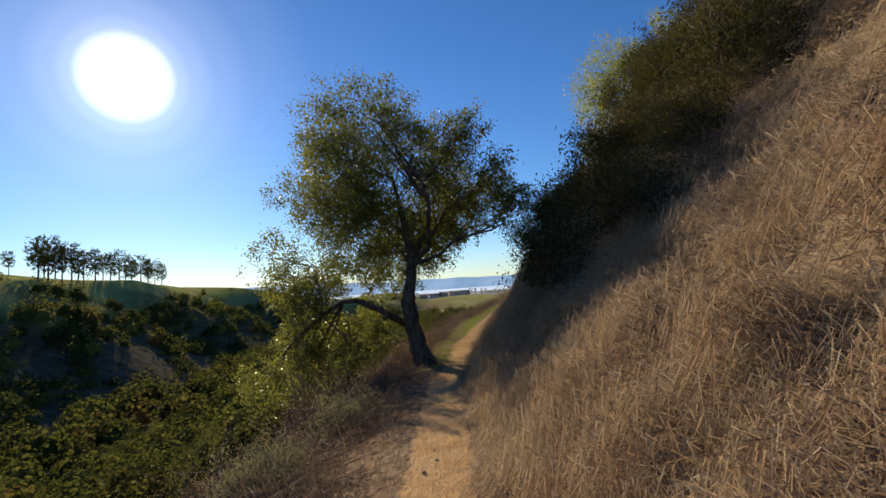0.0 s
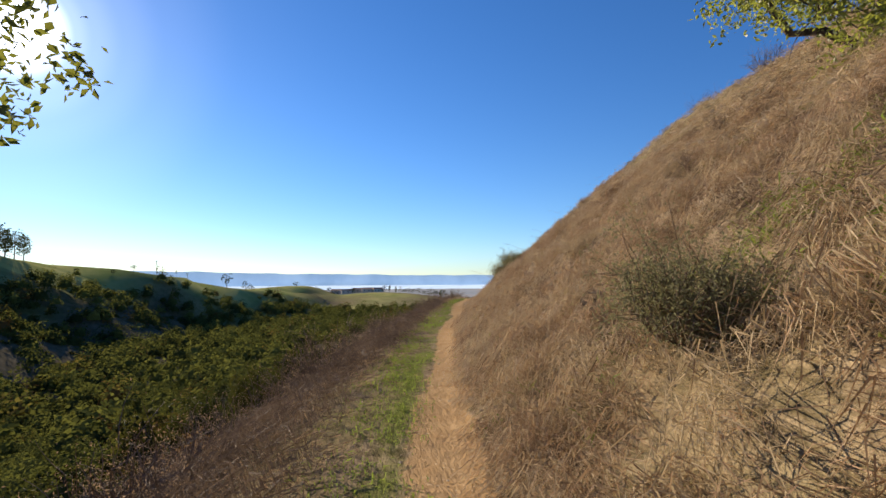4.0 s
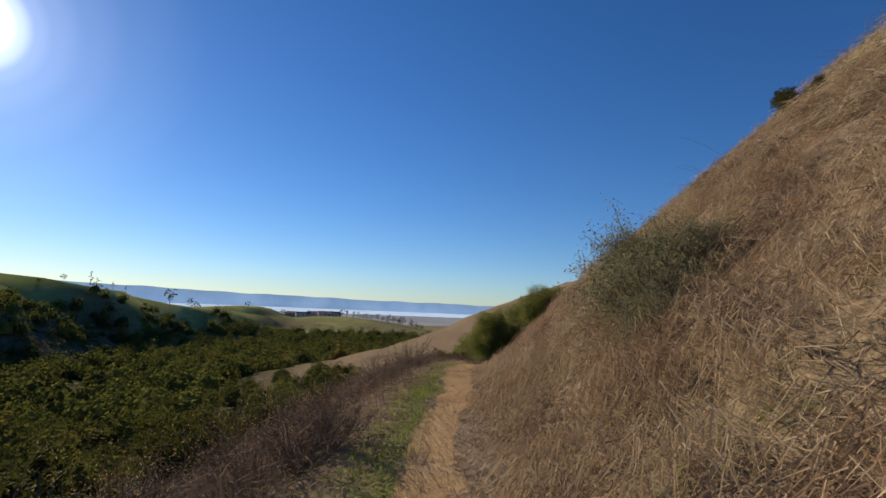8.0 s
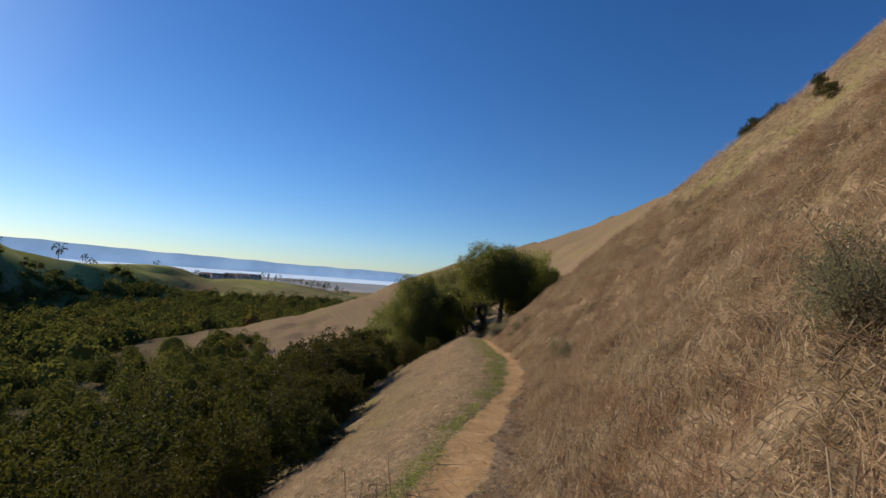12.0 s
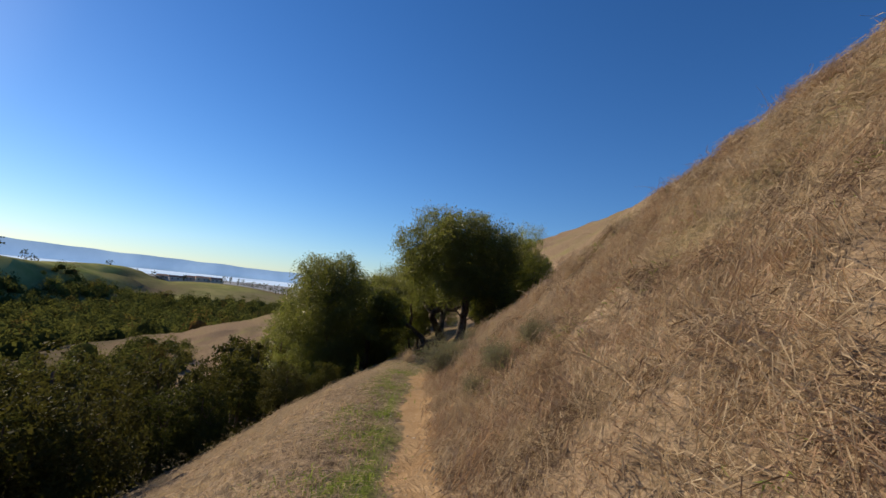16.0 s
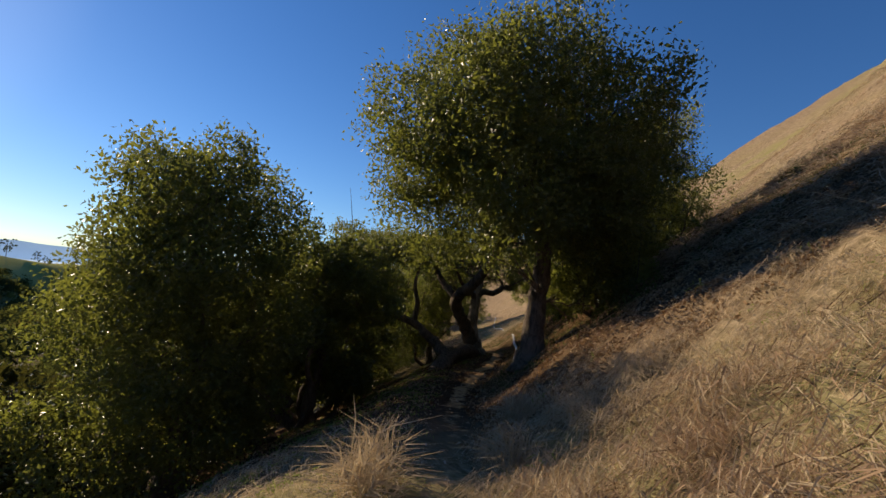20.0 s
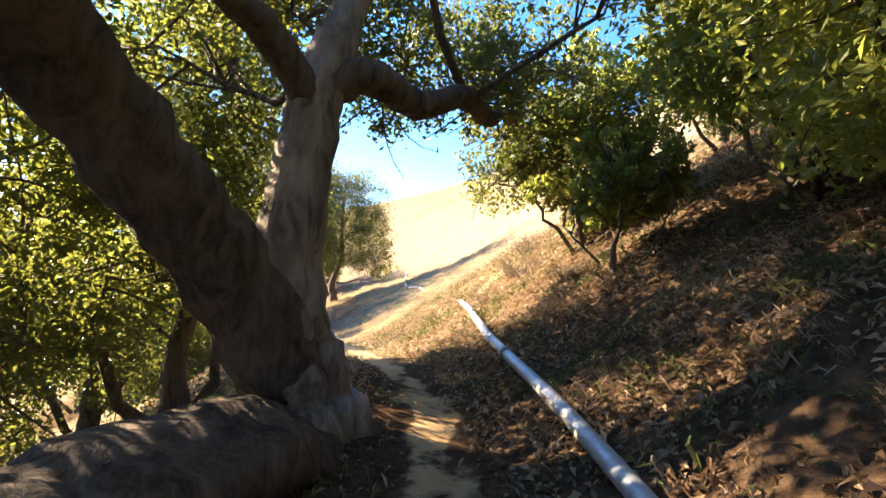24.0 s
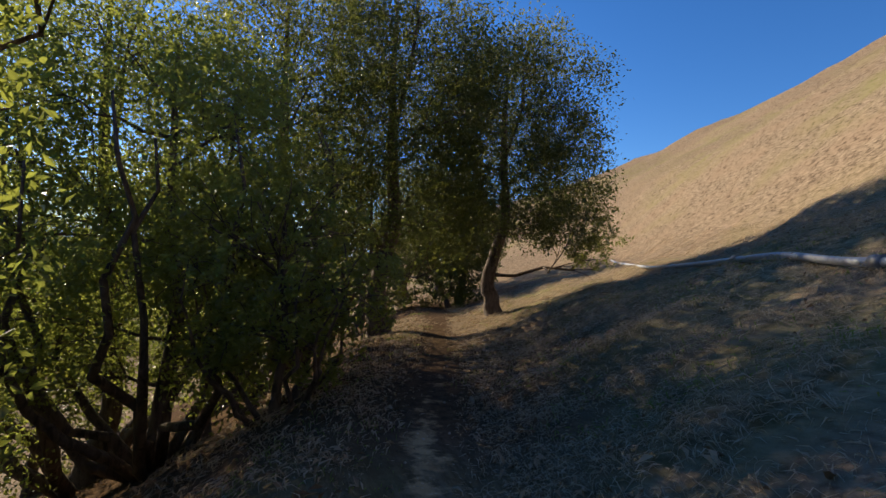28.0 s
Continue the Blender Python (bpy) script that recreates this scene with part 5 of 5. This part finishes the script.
def house(a, r, w, l, h, turn):
    x, y, z = on(-r * math.sin(radians(a)), r * math.cos(radians(a)))
    root = tagged(new("house"), "pale far-off house with a brown pitched roof", "house", "far houses")

    def box(name, x0, x1, y0, y1, z0, z1, mat, owner):
        v = [(i, j, k) for k in (z0, z1) for i, j in ((x0, y0), (x1, y0), (x1, y1), (x0, y1))]
        return part(name, mesh_of(name, v, [np.array([[3, 2, 1, 0], [4, 5, 6, 7], [0, 1, 5, 4], [1, 2, 6, 5], [2, 3, 7, 6], [3, 0, 4, 7]])], mat), owner)

    wall = box("wall", -w, w, -l, l, -2, h, M_WALLS, root)
    v = [(-w - 0.4, -l - 0.4, h), (w + 0.4, -l - 0.4, h), (w + 0.4, l + 0.4, h), (-w - 0.4, l + 0.4, h), (-w, 0, h + 2.2), (w, 0, h + 2.2)]
    part("roof", mesh_of("roof", v, [np.array([[0, 1, 5, 4], [2, 3, 4, 5], [3, 2, 1, 0]]), np.array([[1, 2, 5], [3, 0, 4]])], M_ROOF), root)
    for k in range(3):
        c = -w + (k + 0.5) * 2 * w / 3
        box("window", c - 0.8, c + 0.8, -l - 0.06, -l - 0.01, h - 2.4, h - 1.0, M_GLASS, root)
    root.matrix_world = pose(x, y, z, 0, 0, turn)


for a, r, w, l, h, turn in ((0.2, 705, 9, 5, 5, 10), (-1.0, 712, 8, 5, 5.5, -8), (-2.1, 705, 9, 6, 5, 5), (1.4, 715, 7, 5, 4.5, -15), (-3.2, 700, 7, 5, 4.5, 12)):
    house(a, r, w, l, h, turn)

# ---- grass, litter and stones ----
def scatter(n, s0, s1, d0, d1, seed, power=1.0):
    rng = np.random.default_rng(seed)
    s = rng.uniform(s0, s1, n)
    d = d0 + (d1 - d0) * rng.random(n) ** power
    k = np.clip(np.searchsorted(TRAIL[:, 3], s), 0, len(TRAIL) - 1)
    x = TRAIL[k, 0] + d * TANGENT[k, 1] + rng.normal(size=n) * 0.1
    y = TRAIL[k, 1] - d * TANGENT[k, 0] + rng.normal(size=n) * 0.1
    down = np.stack([-TANGENT[k, 1], TANGENT[k, 0], 0 * x], 1)
    return np.stack([x, y, land(x, y)], 1), down, s, d, rng


def tussocks(n, s0, s1, d0, d1, seed, power, per):
    """Tufts gathered in mounds."""
    pos, down, s, d, rng = scatter(n // per, s0, s1, d0, d1, seed, power)
    pos, down, s, d = (np.repeat(a, per, 0) for a in (pos, down, s, d))
    pos[:, :2] += rng.normal(size=(len(pos), 2)) * 0.075
    pos[:, 2] = land(pos[:, 0], pos[:, 1])
    return pos, down, s, d, rng


def thin(pos, down, s, d, rng, size, cut):
    keep = wave(pos[:, 0], pos[:, 1], size, 4.4) + 0.5 * rng.normal(size=len(pos)) > cut
    return pos[keep], down[keep], s[keep], d[keep], rng


def grass(name, label, got, per, long, width, lift, mat, downhill=0.55, droop=0.0):
    pos, down, s, d, rng = got
    off = np.abs(along(pos[:, 0], pos[:, 1])[1] - trail_middle(s)) > 0.2
    pos, down, s, d = pos[off], down[off], s[off], d[off]
    h = long * (0.6 + 0.7 * rng.random(len(pos))) * (0.5 + 0.5 * smooth(0.15, 0.7, np.abs(d)))
    v, f = blades(pos, per, h, width, rng, lift, 0.07, down * downhill, slope(pos[:, 0], pos[:, 1]), droop)
    tagged(new(name, mesh_of(name, v, f, mat)), label, "grass", kind="stuff")


grass("dry_grass", "matted pale dry grass on the bank", tussocks(24000, -1, 62, 0.36, 4.6, 301, 1.5, 9), 12, 0.25, 0.0018, 0.42, M_STRAW, 0.75, 0.7)
grass("dry_grass", "matted russet dry grass on the bank", tussocks(22000, -1, 60, 0.36, 4.8, 302, 1.5, 9), 12, 0.25, 0.0018, 0.42, M_STRAW_RED, 0.8, 0.7)
grass("dry_grass", "dark thatch that paints the shaded gaps between the grass tufts", tussocks(18000, -1, 60, 0.4, 5.0, 317, 1.4, 12), 9, 0.2, 0.0024, 0.3, M_THATCH, 0.6, 0.5)
grass("dry_grass", "flattened dry grass on the bank", scatter(15000, -1, 62, 0.3, 4.6, 315, 1.5), 11, 0.16, 0.0013, 0.25, M_STRAW, 0.6)
grass("dry_grass", "standing dry grass stems on the bank", tussocks(4200, -1, 60, 0.4, 5.0, 311, 1.2, 7), 6, 0.24, 0.0014, 0.8, M_STRAW_RED, 0.5, 0.3)
grass("dry_grass", "thick matted dry grass on the steep bank", tussocks(7000, -1.5, 9, 0.45, 4.0, 316, 1.2, 9), 13, 0.25, 0.0013, 0.45, M_STRAW, 0.8, 0.7)
grass("dry_grass", "long pale dry grass hanging in bundles on the bank", tussocks(11000, -1, 60, 0.4, 4.4, 318, 1.4, 16), 11, 0.25, 0.0021, 0.5, M_STRAW, 0.95, 0.85)
grass("dry_grass", "long russet dry grass hanging in bundles on the bank", tussocks(8000, -1, 60, 0.4, 4.6, 319, 1.3, 16), 11, 0.25, 0.0021, 0.5, M_STRAW_RED, 0.95, 0.85)
grass("dry_grass", "pale dry grass higher on the hill", scatter(17000, 0, 75, 3.2, 16, 303, 1.4), 8, 0.26, 0.006, 0.4, M_STRAW, 0.5)
grass("dry_grass", "russet dry grass higher on the hill", thin(*scatter(13000, 0, 75, 3.2, 16, 312, 1.4), 4.0, 0.0), 8, 0.26, 0.006, 0.35, M_STRAW_RED, 0.5)
grass("dry_grass", "short pale dry grass beside the trail", scatter(9000, 28, 62, -3.2, -0.22, 304, 1.2), 10, 0.15, 0.0026, 0.4, M_STRAW, -0.4)
grass("dry_grass", "short pale dry grass on the open slope", scatter(20000, 74, 98, 0.3, 6.5, 305, 1.5), 10, 0.085, 0.0026, 0.3, M_STRAW, 0.3)
grass("dry_grass", "short pale dry grass below the trail", scatter(3000, 72, 92, -2.5, -0.25, 313), 9, 0.10, 0.004, 0.35, M_STRAW, -0.3)
grass("dry_grass", "pale dry grass among the shrubs", scatter(3500, -1, 32, -5.5, -0.3, 306, 1.3), 9, 0.2, 0.0026, 0.5, M_STRAW_RED, -0.2)
grass("dry_brush", "low tangled grey-brown dry brush below the trail", tussocks(27000, -1, 37, -8.0, -0.56, 323, 0.62, 10), 8, 0.3, 0.0026, 0.75, M_BRUSH, -0.1, 0.2)
grass("green_grass", "fresh green grass along the trail's edge", thin(*scatter(8000, 8, 56, -0.5, -0.12, 307), 1.4, 0.1), 9, 0.075, 0.0035, 0.6, M_GREEN, 0.0)
grass("green_grass", "fresh green grass on the open slope", thin(*scatter(7000, 72, 94, -2.2, 3, 308), 2.2, 0.6), 8, 0.06, 0.0035, 0.6, M_GREEN, 0.0)
grass("green_grass", "green grass in patches on the bank", thin(*scatter(9000, 2, 62, 0.35, 5, 309, 1.2), 3.2, 0.75), 9, 0.11, 0.004, 0.5, M_GREEN, 0.2)
grass("green_grass", "green grass in a patch on the sunny bank", thin(*scatter(5000, 8, 14, 1.2, 5, 314), 3.2, -0.2), 9, 0.10, 0.004, 0.5, M_GREEN, 0.2)
grass("green_grass", "low dull green plants among the fallen leaves", thin(*scatter(9000, 64, 77, 0.5, 6, 321), 1.5, 0.35), 8, 0.11, 0.006, 0.6, M_HERB, 0.2)
grass("dry_grass", "dry grass and stems among the fallen leaves", thin(*scatter(9000, 66, 79, 0.5, 5, 322), 1.1, 0.3), 8, 0.15, 0.003, 0.6, M_STRAW_RED, 0.3, 0.4)
grass("green_grass", "sparse green grass in the shade", thin(*scatter(4000, 60, 74, -3, -0.3, 310), 1.6, 0.2), 8, 0.08, 0.0035, 0.6, M_GREEN, 0.0)


def stalks():
    pos, down, s, d, rng = scatter(420, 0, 60, 0.6, 5, 320)
    some = []
    for p, w in zip(pos, down):
        a = rng.random() * 6.283
        way = np.array((math.cos(a), math.sin(a), 0.25 + 0.5 * rng.random())) + w * 0.4
        some.append(tube(curve(p - (0, 0, 0.02), p + way * (0.15 + 0.4 * rng.random()), np.array((0, 0, 0.06)), 5), np.linspace(0.0028, 0.0012, 5), 3))
    tagged(new("dry_stalks", tubes(some, M_STRAW, "dry_stalks", False)), "bent pale dry stalks lying over the grass", "grass", kind="stuff")


stalks()


def litter(n, s0, s1, d0, d1, seed, size):
    pos, down, s, d, rng = scatter(n, s0, s1, d0, d1, seed)
    pos = pos[np.abs(d) > 0.3]
    pos[:, 2] += 0.012
    m = len(pos)
    a = rng.random(m) * 6.283
    ax = np.stack([np.cos(a), np.sin(a), 0.5 * rng.normal(size=m)], 1)
    w = np.stack([-np.sin(a), np.cos(a), 0.5 * rng.normal(size=m)], 1)
    k = size * (0.5 + rng.random((m, 1)))
    v = np.stack([pos - ax * k, pos + w * k * 0.45 + (0, 0, 0.012), pos + ax * k, pos - w * k * 0.45 + (0, 0, 0.012)], 1).reshape(-1, 3)
    q = np.arange(m)[:, None] * 4
    tagged(new("leaf_litter", mesh_of("leaf_litter", v, np.vstack([q + (0, 2, 1), q + (0, 3, 2)]), M_LITTER)), "brown fallen oak leaves covering the ground", "leaves", kind="stuff")


litter(120000, 61, 77, 0.2, 5.5, 330, 0.019)
litter(18000, 62, 78, -4, -0.2, 331, 0.017)
litter(9000, 80, 98, -5, 1.0, 332, 0.024)
litter(1500, 76, 88, 0.6, 5, 333, 0.016)


def pebbles():
    pos, down, s, d, rng = scatter(1500, -1, 84, -0.42, 0.42, 340)
    r = 0.006 + 0.014 * rng.random(len(pos)) ** 3
    base = np.array([(1, 0, 0), (0, 1, 0), (-1, 0, 0), (0, -1, 0), (0.1, 0.1, 0.7), (0, 0, -0.6)])
    v = (pos[:, None] + (base * (1 + 0.4 * rng.normal(size=(len(pos), 6, 1)))) * r[:, None, None]).reshape(-1, 3)
    f = np.array([(0, 1, 4), (1, 2, 4), (2, 3, 4), (3, 0, 4), (1, 0, 5), (2, 1, 5), (3, 2, 5), (0, 3, 5)])
    tagged(new("gravel", mesh_of("gravel", v, (np.arange(len(pos))[:, None, None] * 6 + f).reshape(-1, 3), M_STONE)), "small pale stones strewn on the dirt trail", "gravel", kind="stuff")


pebbles()


def clump(x, y, height, seed, label):
    rng = np.random.default_rng(seed)
    pos = np.zeros((26, 3))
    pos[:, :2] = rng.normal(size=(26, 2)) * 0.06
    v, f = blades(pos, 12, np.full(26, height), 0.0035, rng, 0.8, 0.03)
    ob = tagged(new("grass_clump"), label, "grass")
    part("tuft", mesh_of("tuft", v, f, M_STRAW), ob)
    ob.matrix_world = Matrix.Translation(on(x, y))


for n, (x, y, h) in enumerate([(19.2, 55.45, 0.42), (19.05, 55.2, 0.3), (20.1, 55.3, 0.3), (19.75, 54.3, 0.22), (18.9, 53.0, 0.2), (20.7, 56.2, 0.3), (26.6, 68.3, 0.2), (7.1, 28.2, 0.4), (3.6, 16.5, 0.35)]):
    clump(x, y, h, 350 + n, "tall tuft of pale dry grass beside the trail")
